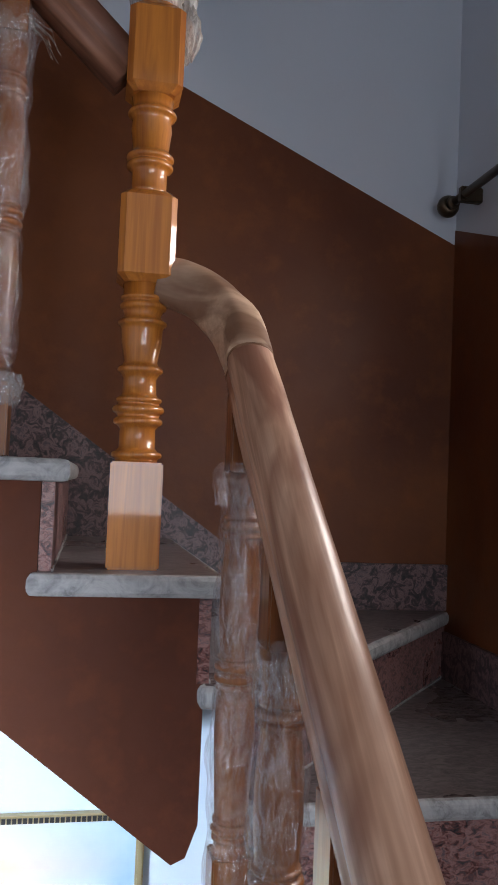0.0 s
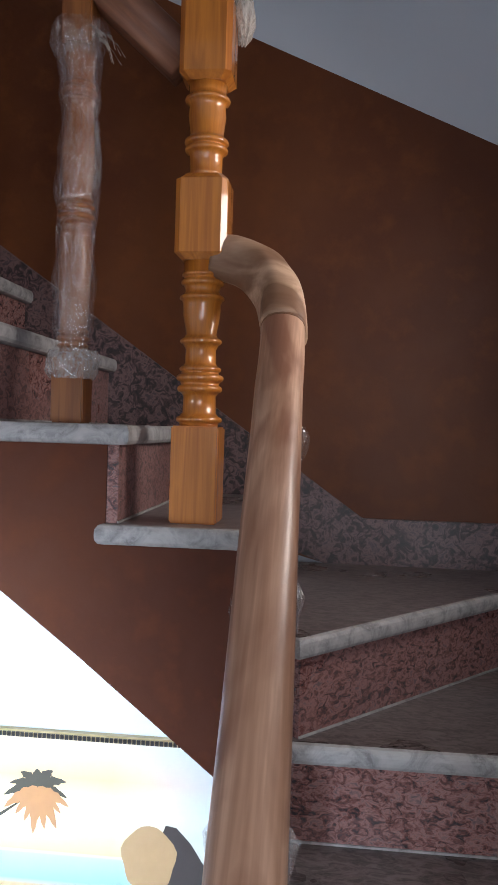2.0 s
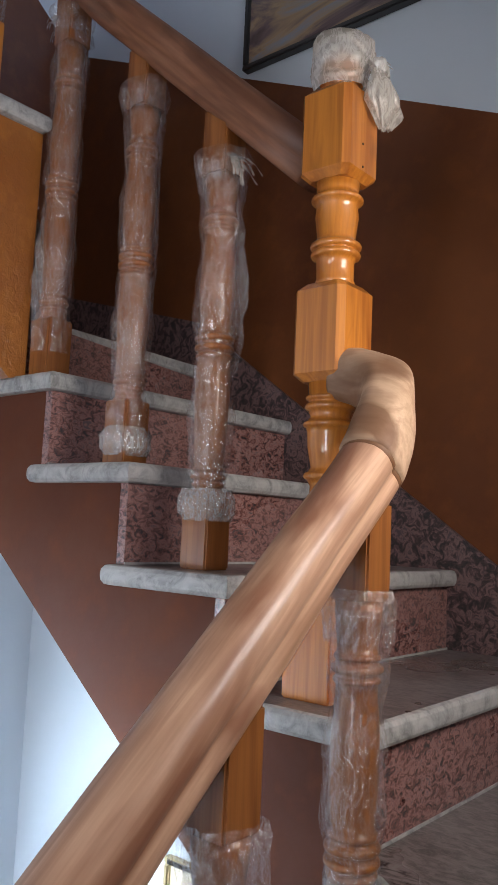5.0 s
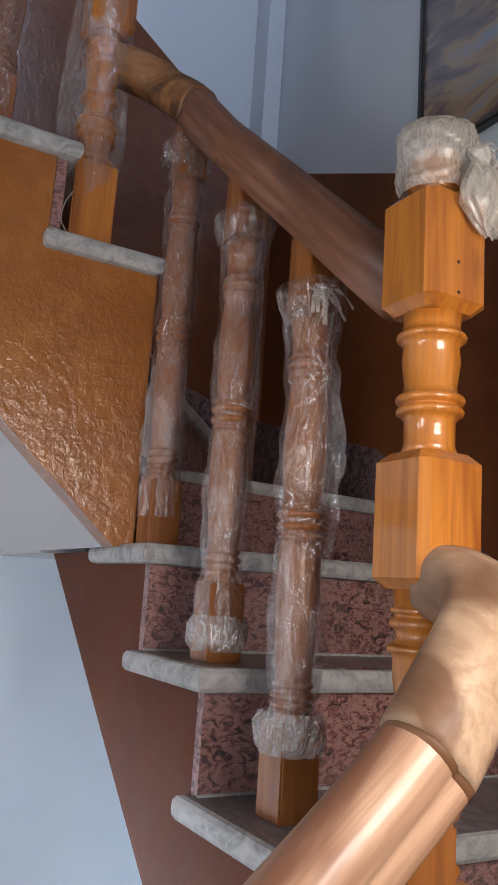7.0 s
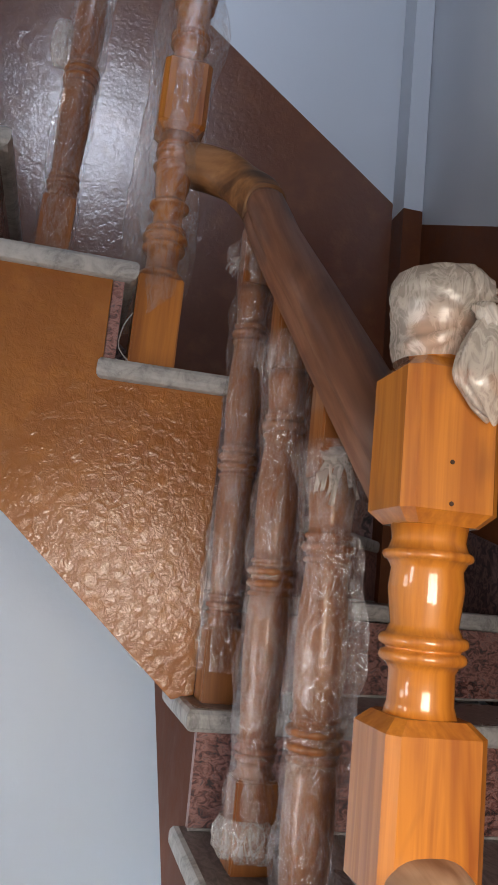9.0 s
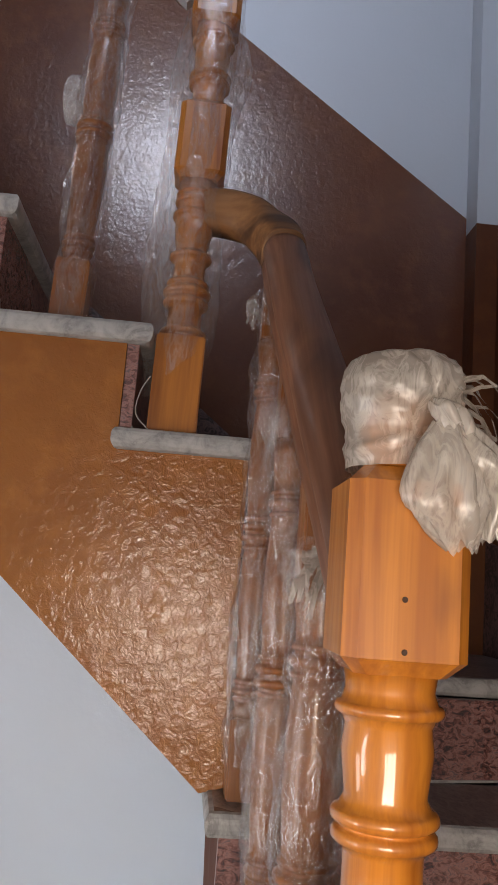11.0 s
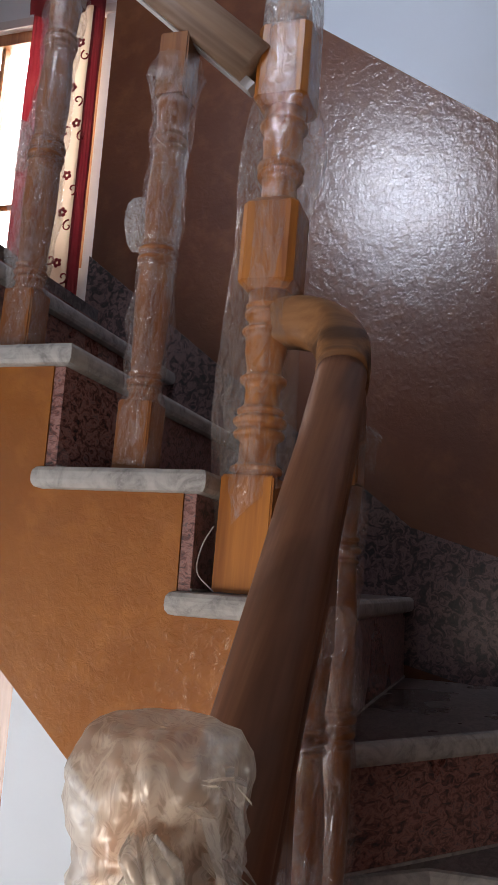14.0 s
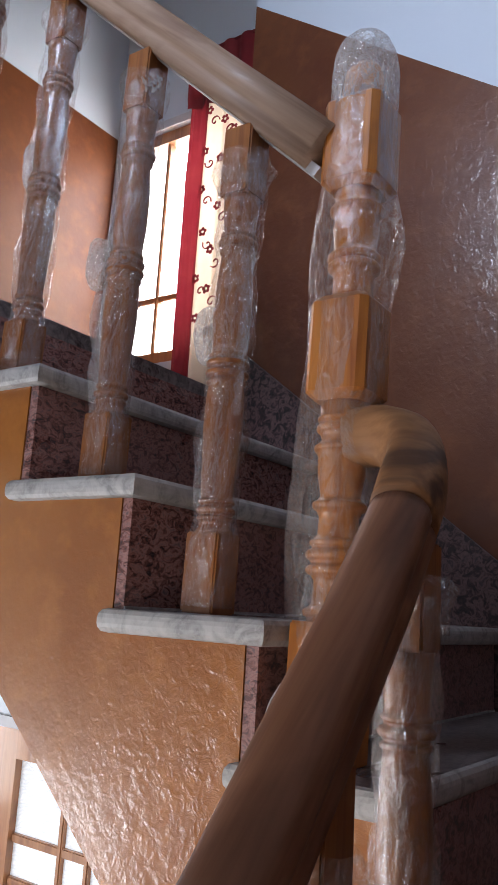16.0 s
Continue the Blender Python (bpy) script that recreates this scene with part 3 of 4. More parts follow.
def tuft(parent, base, out, count, size, seed):
    """Torn strands of film that stick out and hang."""
    rnd, bm = random.Random(seed), bmesh.new()
    d = Vector(out).normalized()
    side = d.cross(Vector((0, 0, 1))).normalized()
    for k in range(count):
        p = Vector(base) + side * rnd.uniform(-0.02, 0.02) + Vector((0, 0, rnd.uniform(-0.01, 0.012)))
        dirn = (d + side * rnd.uniform(-0.5, 0.5) + Vector((0, 0, rnd.uniform(-0.9, 0.1)))).normalized()
        across = side * rnd.uniform(0.004, 0.010)
        row = []
        for j in range(6):
            c = p + dirn * (size * j / 5) + Vector((0, 0, -size * 0.03 * j * j)) + noise.noise_vector(p * 40 + Vector((k, j, 0))) * 0.005
            row.append((bm.verts.new(c - across * (1 - j * 0.14)), bm.verts.new(c + across * (1 - j * 0.14) + Vector((0, 0, 0.004 * math.sin(j * 2))))))
        for (a1, b1), (a2, b2) in zip(row, row[1:]):
            bm.faces.new((a1, b1, b2, a2))
    part("torn_end", bm, M_BUN, parent, "torn hanging end of film")["kind"] = "stuff"


def fin(parent, d, z0, z1, width, seed, r=0.034):
    """A loose fold of film standing off one side of a shaft."""
    bm, cols = bmesh.new(), 5
    d = Vector(d).normalized()
    side = Vector((-d.y, d.x, 0))
    g = []
    for i in range(25):
        u = i / 24
        z = z0 + (z1 - z0) * u
        w = width * (math.sin(math.pi * min(1, u * 0.92 + 0.06)) ** 0.6) * (0.8 + 0.5 * noise.noise(Vector((seed, u * 7, 0))))
        for q, sgn in ((0, 1), (1, -1)):
            row = []
            for c in range(cols):
                k = c / (cols - 1)
                p = d * (r - 0.010 + (w + 0.010) * k) + side * (sgn * 0.012 * (1 - k) + 0.006 * noise.noise(Vector((u * 12, k * 3, seed + q))))
                row.append(bm.verts.new((p.x, p.y, z)))
            g.append(row)
    for i in range(24):
        for q in (0, 1):
            a, b = g[2 * i + q], g[2 * i + 2 + q]
            for c in range(cols - 1):
                bm.faces.new((a[c], a[c + 1], b[c + 1], b[c]))
    part("film_fold", bm, M_SLEEVE, parent, "loose fold of clear film", True)


def baluster(at, height, seed, label, bottom=0.085, tie=False, top_gap=0.05, tuft_to=None, bag=None, fold=None):
    ob = thing("baluster", label, "baluster", "balusters under the handrail", at=at)
    s = 0.030
    H = height
    part("base_block", boxes((-s, s, -s, s, 0, 0.12), bevel=0.003), M_BALUSTER, ob)
    k = (H - 0.12 - 0.12)
    thick = 1.17
    prof = [(0, 0.026, 0), (0.015, 0.021, 0), (0.04, 0.021, 0.004), (0.062, 0.022, 0.005), (0.086, 0.021, 0.004), (0.105, 0.0215, 0), (0.18, 0.0235, 0), (0.30, 0.0262, 0), (0.40, 0.0252, 0), (0.43, 0.0235, 0.004), (0.455, 0.0245, 0.006), (0.485, 0.0245, 0.006), (0.51, 0.023, 0.004), (0.54, 0.0235, 0),
            (0.62, 0.0262, 0), (0.72, 0.0255, 0), (0.80, 0.0225, 0), (0.83, 0.022, 0.004), (0.855, 0.023, 0.006), (0.88, 0.022, 0.004), (0.905, 0.022, 0), (0.97, 0.025, 0), (1.0, 0.026, 0)]
    part("turned_shaft", ringed(0.12, [(z * k, r * thick, b) for z, r, b in prof]), M_BALUSTER, ob, smooth=True)
    part("top_block", boxes((-s + 0.002, s - 0.002, -s + 0.002, s - 0.002, H - 0.12, H + 0.002), bevel=0.003), M_BALUSTER, ob)
    wrap = part("film_wrap", tube_film(film_rows(bottom, H - top_gap, 0.0370, 70), 36, wob=0.0045, seed=seed), M_FILM, ob, "crumpled clear packing film", True)
    # gathered ends
    zt = H - top_gap - 0.01
    part("film_top", tube_film([(zt - 0.03, 0.040, 0, 0), (zt, 0.047, 0, 0), (zt + 0.02, 0.050, 0, 0), (zt + 0.035, 0.042, 0, 0)], wob=0.012, freq=60, seed=seed + 3), M_FILM, wrap)
    if tie:
        part("film_tie", tube_film([(bottom - 0.004, 0.037, 0, 0), (bottom + 0.01, 0.046, 0, 0), (bottom + 0.035, 0.047, 0, 0), (bottom + 0.05, 0.040, 0, 0)], wob=0.009, freq=70, seed=seed + 7), M_TIE, wrap, "bunched film tied round the foot")
    if tuft_to:
        tuft(wrap, (0.03 * tuft_to[0], 0.03 * tuft_to[1], zt + 0.02), tuft_to, 9 if tie else 5, 0.055 if tie else 0.03, int(seed * 10))
    if fold:
        fin(wrap, *fold, seed)
    if bag:
        bx, by, bz = bag
        rows = [(bz + 0.05 * math.cos(math.pi * q / 8) * -1, 0.004 + 0.020 * math.sin(math.pi * q / 8), bx, by) for q in range(9)]
        part("film_flap", tube_film(rows, 20, 0.006, 50, seed), M_TIE, wrap, "loose flap of film")
    return ob


def rail1(y):
    return 0.653 + 0.838 * y


def rail2(x):
    return 2.215 - 0.903 * x


def rail3(y):
    return 3.33 + 0.96 * (1.135 - y)


LBL = "turned pine baluster wrapped in crumpled clear film"
for n, y in ((1, 1.215), (0, 0.962), (-1, 0.720), (-2, 0.475)):
    baluster((0.278 - 0.04 * y, y, Z[n]), rail1(y) - Z[n] - 0.04, n * 2.3 + 20, LBL, 0.02, False, 0.13)
baluster((-0.166, 1.352, Z[5]), rail2(-0.166) - Z[5] - 0.035, 8.5, LBL, 0.085, True, 0.10, (0.8, -0.2, 0), None, ((0.5, 0.75, 0), 0.34, 0.62, 0.026))
baluster((-0.368, 1.338, Z[6]), rail2(-0.368) - Z[6] - 0.035, 10.2, LBL, 0.02, True, 0.09, None, None, ((0.3, 0.9, 0), 0.25, 0.66, 0.010))
baluster((-0.600, 1.322, Z[7]), rail2(-0.60) - Z[7] - 0.035, 11.9, LBL, 0.05, False, 0.06, (-0.6, -0.6, 0), None, ((-0.6, -0.8, 0), 0.06, 0.34, 0.016))
for n, y, bag, fold in ((11, 0.955, (0.0, -0.045, 0.44), ((0.2, 1, 0), 0.30, 0.62, 0.010)), (12, 0.708, (0.02, -0.045, 0.40), ((0.2, -1, 0), 0.12, 0.50, 0.030)), (13, 0.455, (0.0, -0.045, 0.47), ((0.1, 1, 0), 0.2, 0.6, 0.014))):
    ob = baluster((BX + 0.009, y, Z[n]), rail3(y + 0.02) - Z[n] - 0.07, n * 3.1, LBL, 0.01, False, 0.07, (0.4, 0.8, 0) if n == 12 else None, bag, fold)
    ob.rotation_euler = (radians(-1.3), 0, 0)
baluster((BX + 0.009, 0.2, LANDING), rail3(0.2) - LANDING - 0.035, 51, LBL, 0.01)

# moulded profile: a broad rounded top, a groove along each side and a narrower foot
SECTION = []
for u, w in ((0.0, 0.040), (0.012, 0.0385), (0.023, 0.034), (0.031, 0.026), (0.0355, 0.015), (0.036, 0.004), (0.0345, -0.004), (0.0315, -0.0075), (0.0308, -0.011), (0.0322, -0.015), (0.0335, -0.022), (0.033, -0.032), (0.028, -0.039), (0.018, -0.041)):
    SECTION.append((u, w))
SECTION += [(-u, w) for u, w in SECTION[:0:-1]]


def handrail(elbow, run, elbow_mat, mat, label, seam=False):
    ob = thing("handrail", label, "handrail", "handrails")
    if elbow:
        cut = len(elbow) - 13
        part("elbow", sweep(elbow[:cut + 1], [(0.038 * math.copysign(abs(math.cos(q)) ** 0.72, math.cos(q)), 0.043 * math.copysign(abs(math.sin(q)) ** 0.72, math.sin(q))) for q in [i * math.pi / 14 for i in range(28)]], wob=0.009, taper=lambda i: min(1.0, 0.93 + 0.01 * i)), elbow_mat, ob, "hand-carved unfinished elbow", smooth=True)
        if seam:
            part("glue_seam", sweep(elbow[cut - 1:cut + 2], [(u * 1.008, w * 1.008) for u, w in SECTION], wob=0.003), M_GLUE, ob, "brown glue seam", smooth=True)
        run = elbow[cut:] + run
    part("rail", sweep(run, SECTION, wob=0.002), mat, ob, smooth=True)
    return ob


elbow1 = spline([(AX + 0.02, AY - 0.004, 1.832), (0.135, 1.358, 1.826), (0.180, 1.340, 1.804), (0.212, 1.303, 1.764), (0.229, 1.250, rail1(1.250) + 0.006), (0.232, 1.20, rail1(1.20)), (0.236, 1.10, rail1(1.10))], 8)
run1 = [(0.28 - 0.04 * y, y, rail1(y)) for y in (1.0, 0.85, 0.7, 0.55, 0.4, 0.25, 0.1)]
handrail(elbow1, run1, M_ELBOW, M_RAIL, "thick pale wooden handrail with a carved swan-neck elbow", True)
elbow2 = spline([(BX - 0.010, BY + 0.02, 2.882), (BX - 0.008, BY + 0.07, 2.880), (-0.700, 1.268, 2.862), (-0.666, 1.300, 2.826), (-0.61, 1.317, rail2(-0.61) + 0.018), (-0.54, 1.324, rail2(-0.54) + 0.007), (-0.46, 1.330, rail2(-0.46))], 8)
run2 = [(x, 1.366 + 0.077 * x, rail2(x)) for x in (-0.38, -0.28, -0.18, -0.08, AX - 0.04)]
handrail(elbow2, run2, M_ELBOW_X, M_RAIL_SHADED, "wooden handrail coloured dark as in shade, with a carved elbow, film over it")
run3 = [(BX + 0.004, y, rail3(y)) for y in (BY - 0.036, 0.9, 0.6, 0.3, 0.0, -0.3)]
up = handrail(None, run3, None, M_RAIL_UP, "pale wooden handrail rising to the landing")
# white strip added for the bright line of film along the underside
part("underside_strip", sweep([(BX + 0.004, y, rail3(y) - 0.052) for y in (BY - 0.045, 0.6, 0.0, -0.3)], [(-0.012, -0.006), (0.012, -0.006), (0.012, 0.012), (-0.012, 0.012)]), M_SOFFIT, up, "white strip for the bright film edge under the rail")


# ---- film on the newels ----
def lobe(path, widths, thick, seed, flat_dir):
    """A crumpled bag of film carried along a path, flattened across flat_dir."""
    bm, rs = bmesh.new(), []
    f = Vector(flat_dir).normalized()
    for (p, w) in zip(spline(path, 6), lerp_list(widths, 6)):
        ring = []
        for i in range(40):
            a = 2 * math.pi * i / 40
            k = 1 + 0.10 * math.sin(6 * a + p.z * 50 + seed) + 0.38 * noise.noise(Vector((math.cos(a) * 2.4 + seed, math.sin(a) * 2.4, p.z * 34)))
            side = f.cross(Vector((0, 0, 1))).normalized()
            q = p + side * (w * k * math.cos(a)) + f * (w * thick * k * math.sin(a)) + Vector((0, 0, 0.010 * noise.noise(Vector((a * 2, seed, p.z * 20)))))
            ring.append(bm.verts.new(q))
        rs.append(ring)
    for a, b in zip(rs, rs[1:]):
        for i in range(40):
            bm.faces.new((a[i], a[(i + 1) % 40], b[(i + 1) % 40], b[i]))
    return bm


def lerp_list(v, steps):
    out = []
    for a, b in zip(v, v[1:]):
        out += [a + (b - a) * i / steps for i in range(steps)]
    return out + [v[-1]]


def bun(at):
    """Film drawn over the newel's head, gathered into a knot, with its loose end hanging to one side."""
    ob = thing("film_bag", "cloudy plastic film knotted over the newel's head", "plastic film", at=at)
    seg, bm = 96, bmesh.new()
    knot = Vector((0.047, 0.018, 0.032))
    rs = []
    for z, r in lerp_pairs(((-0.004, 0.043), (0.010, 0.046), (0.025, 0.047), (0.045, 0.049), (0.062, 0.051), (0.076, 0.049), (0.086, 0.042), (0.090, 0.030), (0.088, 0.016), (0.086, 0.002)), 4):
        ring = []
        for i in range(seg):
            a = 2 * math.pi * i / seg
            p = Vector((r * math.cos(a), r * math.sin(a), z))
            gap = p - knot
            far = gap.length
            turn = math.atan2(gap.z, gap.dot(Vector((-0.36, 0.93, 0))))
            pleat = (0.0022 * math.sin(13 * turn + 1.5 * math.sin(3 * turn)) + 0.0018 * math.sin(23 * turn)) * min(1, far / 0.02) * math.exp(-far / 0.07)
            lump = 0.005 * noise.noise(p * 26) + 0.0012 * noise.noise(p * 90)
            out = Vector((p.x, p.y, 0.25 * r)).normalized()
            p += out * (pleat + lump - 0.010 * math.exp(-(far / 0.018) ** 2))
            ring.append(bm.verts.new(p))
        rs.append(ring)
    for a, b in zip(rs, rs[1:]):
        for i in range(seg):
            bm.faces.new((a[i], a[(i + 1) % seg], b[(i + 1) % seg], b[i]))
    part("hood", bm, M_BUN, ob, smooth=True)
    part("knot", lobe([knot + Vector((0.0, -0.004, 0.012)), knot + Vector((0.010, 0.004, 0.004)), knot + Vector((0.012, 0.010, -0.012))], (0.006, 0.014, 0.012), 0.9, 1.0, (0.94, 0.3, 0)), M_BUN, ob, "tight gathered knot", smooth=True)
    part("hanging_flap", lobe([knot + Vector((0.010, 0.004, -0.004)), knot + Vector((0.014, 0.002, -0.032)), knot + Vector((0.015, 0.002, -0.066)), knot + Vector((0.013, 0.014, -0.096))], (0.012, 0.026, 0.033, 0.012), 0.55, 4.0, (1, 0.1, 0)), M_BUN, ob, "hanging end of film", smooth=True)
    part("side_flap", lobe([knot + Vector((0.008, 0.008, -0.006)), knot + Vector((0.008, 0.026, -0.030)), knot + Vector((0.004, 0.042, -0.056)), knot + Vector((0.004, 0.036, -0.088))], (0.010, 0.022, 0.028, 0.010), 0.62, 7.0, (0.9, -0.45, 0)), M_BUN, ob, "puffed hanging end of film", smooth=True)
    bm = bmesh.new()
    rnd = random.Random(5)
    for k in range(16):
        p = Vector((rnd.uniform(0.0, 0.045), rnd.uniform(0.035, 0.05), rnd.uniform(0.02, 0.07)))
        dirn = Vector((rnd.uniform(0.1, 0.9), rnd.uniform(0.3, 0.8), rnd.uniform(-0.5, 0.6))).normalized()
        across = dirn.cross(Vector((0, 0, 1))).normalized() * rnd.uniform(0.002, 0.006)
        row = []
        for j in range(5):
            c = p + dirn * (0.009 * j) + Vector((0, 0, -0.0016 * j * j)) + noise.noise_vector(p * 30 + Vector((k, j, 0))) * 0.005
            row.append((bm.verts.new(c - across * (1 - j * 0.2)), bm.verts.new(c + across * (1 - j * 0.2) + Vector((0, 0, 0.002)))))
        for (a1, b1), (a2, b2) in zip(row, row[1:]):
            bm.faces.new((a1, b1, b2, a2))
    part("ragged_end", bm, M_BUN, ob, "torn strands of film")["kind"] = "stuff"
    return ob


def lerp_pairs(rows, steps):
    return list(zip(lerp_list([q[0] for q in rows], steps), lerp_list([q[1] for q in rows], steps)))


bun((AX, AY, Z[4] + 0.955))


def swell(z, mid, wide):
    return math.exp(-((z - mid) / wide) ** 2)


def sleeve_skin(z_low, z_high, n):
    """Film hung over the post: it stands off the south side and bulges on the north, its lower hem cut aslant."""
    bm, rs, seg = bmesh.new(), [], 56
    for i in range(n + 1):
        v = i / n
        ring = []
        for j in range(seg):
            a = 2 * math.pi * j / seg
            c, q = math.cos(a), math.sin(a)
            hem = 0.118 + 0.048 * q if z_low < 0.2 else z_low
            z = hem + (z_high - hem) * v
            r = 0.054 + 0.004 * noise.noise(Vector((c * 2, q * 2, z * 9))) + 0.002 * noise.noise(Vector((c * 6, q * 6, z * 30)))
            r -= 0.006 * swell(z, 0.10, 0.05)
            if z > 0.95:
                r *= math.sqrt(max(0.004, 1 - ((z - 0.95) / 0.124) ** 4))
            south = 0.030 * swell(z, 0.34, 0.26) + 0.016 * swell(z, 0.70, 0.10)
            north = 0.026 * swell(z, 0.705, 0.085) + 0.008 * swell(z, 0.25, 0.08)
            y = r * q - (south * (-q) ** 3 if q < 0 else -north * q ** 3)
            thin = 1 - 0.35 * (south / 0.03 * (-q) ** 3 if q < 0 else 0)
            ring.append(bm.verts.new((r * c * thin, y, z)))
        rs.append(ring)
    for a, b in zip(rs, rs[1:]):
        for j in range(seg):
            bm.faces.new((a[j], a[(j + 1) % seg], b[(j + 1) % seg], b[j]))
    return bm


sleeve = thing("film_sleeve", "loose clear plastic sleeve over the newel post", "plastic film", at=(BX, BY, Z[10]))
sleeve.rotation_euler, sleeve.scale.z = LEAN_B, 1.032
part("sleeve", sleeve_skin(0.1, 0.93, 60), M_SLEEVE, sleeve, smooth=True)
part("gathered_top", sleeve_skin(0.931, 1.073, 14), M_TIE, sleeve, smooth=True)

# ---- windows ----
def window_y(name, x, y0, y1, z0, z1, mull, trans, label, inward, glass=None, fw=0.055):
    """A wooden window in a wall that runs along y."""
    ob = thing(name, label, "window", kind="structure")
    dx = 0.06
    xa, xb = sorted((x - inward * 0.02, x - inward * (0.02 + dx)))
    part("window_frame", boxes((xa, xb, y0, y0 + fw, z0, z1), (xa, xb, y1 - fw, y1, z0, z1), (xa, xb, y0 + fw, y1 - fw, z1 - fw, z1), (xa, xb, y0 + fw, y1 - fw, z0, z0 + fw)), M_FRAMEWOOD, ob)
    for m in mull:
        part("mullion", boxes((xa + 0.01, xb - 0.01, m - 0.010, m + 0.010, z0 + fw, z1 - fw), bevel=0.004), M_FRAMEWOOD, ob)
    for zt in trans:
        part("glazing_bar", boxes((xa + 0.014, xb - 0.014, y0 + fw, y1 - fw, zt - 0.014, zt + 0.014), bevel=0.004), M_FRAMEWOOD, ob)
    if glass:
        part("pane", boxes(((xa + xb) / 2 - 0.002, (xa + xb) / 2 + 0.002, y0 + fw, y1 - fw, z0 + fw, z1 - fw)), glass, ob).visible_shadow = False
    return ob


def frosted():
    """Patterned obscure glass with scrolls, daylit from behind."""
    k = Mat("figured_glass")
    v = k.n.new("ShaderNodeTexVoronoi")
    v.feature, v.inputs["Scale"].default_value = "DISTANCE_TO_EDGE", 9
    k.l.new(k.map(), v.inputs["Vector"])
    w = k.n.new("ShaderNodeTexWave")
    w.wave_type = "RINGS"
    w.inputs["Scale"].default_value, w.inputs["Distortion"].default_value, w.inputs["Detail"].default_value = 26, 12, 3
    k.l.new(k.map(), w.inputs["Vector"])
    c = k.mix(k.value(w.outputs["Fac"], 0, 1, 0.62, 0.75), (0.68, 0.70, 0.72), (0.61, 0.64, 0.67))
    c = k.mix(k.value(v.outputs[0], 0.5, 0, 0.0, 0.03), c, (0.62, 0.64, 0.67))
    k.set(Base_Color=c, Roughness=0.35, Normal=k.bump(w.outputs["Fac"], 0.4, 0.004))
    k.p.inputs["Emission Color"].default_value = (0.93, 0.95, 0.97, 1)
    k.l.new(c, k.p.inputs["Emission Color"])
    k.p.inputs["Emission Strength"].default_value = 0.3
    return k.m


M_FIGURED = frosted()
window_y("window_low", WEST, -0.62, 0.19, 0.72, 2.2, (-0.29, -0.17, -0.05), (1.855, 1.725, 1.4, 1.1), "brown wooden window with figured obscure glass panes", 1, M_FIGURED, 0.1)
window_y("window_landing", LW, -0.88, -0.10, 3.64, 4.77, (-0.62, -0.36), (3.95,), "brown wooden landing window with bright daylight behind", 1)
window_y("window_stair", EAST, 0.98, 1.52, 1.78, 2.22, (1.16, 1.34), (), "wooden stair window with two mullions", -1)
# unseen window, added round the hall fill lamp
window_y("window_hall_unseen", EAST, -1.98, -0.82, 0.72, 1.88, (-1.6, -1.2), (), "unseen wooden window added beside the stair foot for fill light", -1)
window_y("window_high", EAST, 0.53, 1.27, 4.5, 5.22, (0.78, 1.02), (), "wooden high window over the stair", -1)
tagged(part("backdrop", boxes((LW - 0.5, LW - 0.49, -2.2, 1.2, 2.9, 5.8)), M_DAY), "bright overexposed sky outside the window", "sky", kind="structure")
part("casing", boxes((LW, LW + 0.012, -0.918, -0.88, 3.64, 4.81), (LW, LW + 0.012, -0.88, -0.02, 4.77, 4.81)), M_SOFFIT, bpy.data.objects["window_landing"], "white painted casing")
part("lintel", boxes((WEST, WEST + 0.014, -0.68, 0.2, 2.2, 2.235)), M_SOFFIT, bpy.data.objects["window_low"], "white lintel board")


# ---- curtain, rod, pictures ----
def cloth(name, cols):
    k = Mat(name)
    weave = k.noise(400, 2)
    c = k.mix(k.value(k.noise(7, 3), 0, 0.6, 0.45, 0.75), cols[0], cols[1])
    k.set(Base_Color=c, Roughness=0.85, Normal=k.bump(weave, 0.2, 0.001))
    tl, mx = k.n.new("ShaderNodeBsdfTranslucent"), k.n.new("ShaderNodeMixShader")
    mx.inputs[0].default_value = 0.2
    for a, b in ((c, tl.inputs[0]), (k.p.outputs[0], mx.inputs[1]), (tl.outputs[0], mx.inputs[2]), (mx.outputs[0], k.n["Material Output"].inputs[0])):
        k.l.new(a, b)
    return k.m


M_BEIGE = cloth("beige_curtain_cloth", ((0.66, 0.52, 0.40), (0.56, 0.42, 0.31)))
M_MAROON = cloth("maroon_curtain_cloth", ((0.16, 0.012, 0.018), (0.22, 0.03, 0.03)))
M_MOTIF = cloth("maroon_print", ((0.26, 0.02, 0.03), (0.2, 0.015, 0.02)))


def drape(y0, y1, z0, z1, x, folds, depth, mat, name, parent, label=""):
    bm = bmesh.new()
    n, m = 60, 14
    g = []
    for i in range(n + 1):
        u = i / n
        row = []
        for j in range(m + 1):
            v = j / m
            a = depth * (0.6 + 0.4 * v) * math.sin(2 * math.pi * folds * u + 0.5 * math.sin(3 * v)) + 0.006 * noise.noise(Vector((u * 8, v * 5, x)))
            row.append(bm.verts.new((x + a, y0 + (y1 - y0) * u, z1 + (z0 - z1) * v)))
        g.append(row)
    for i in range(n):
        for j in range(m):
            bm.faces.new((g[i][j], g[i + 1][j], g[i + 1][j + 1], g[i][j + 1]))
    ob = part(name, bm, mat, parent, label, True)
    return ob


curtain = thing("curtain", "beige curtain with maroon edges and scrolling flower print", "curtain", at=(LW + 0.09, 0, 0))
panel = drape(-0.30, -0.10, 3.45, 4.76, 0.0, 2, 0.018, M_BEIGE, "panel", curtain, "beige printed cloth")
drape(-0.39, -0.295, 3.45, 4.78, 0.005, 1, 0.012, M_MAROON, "border", curtain, "maroon border")
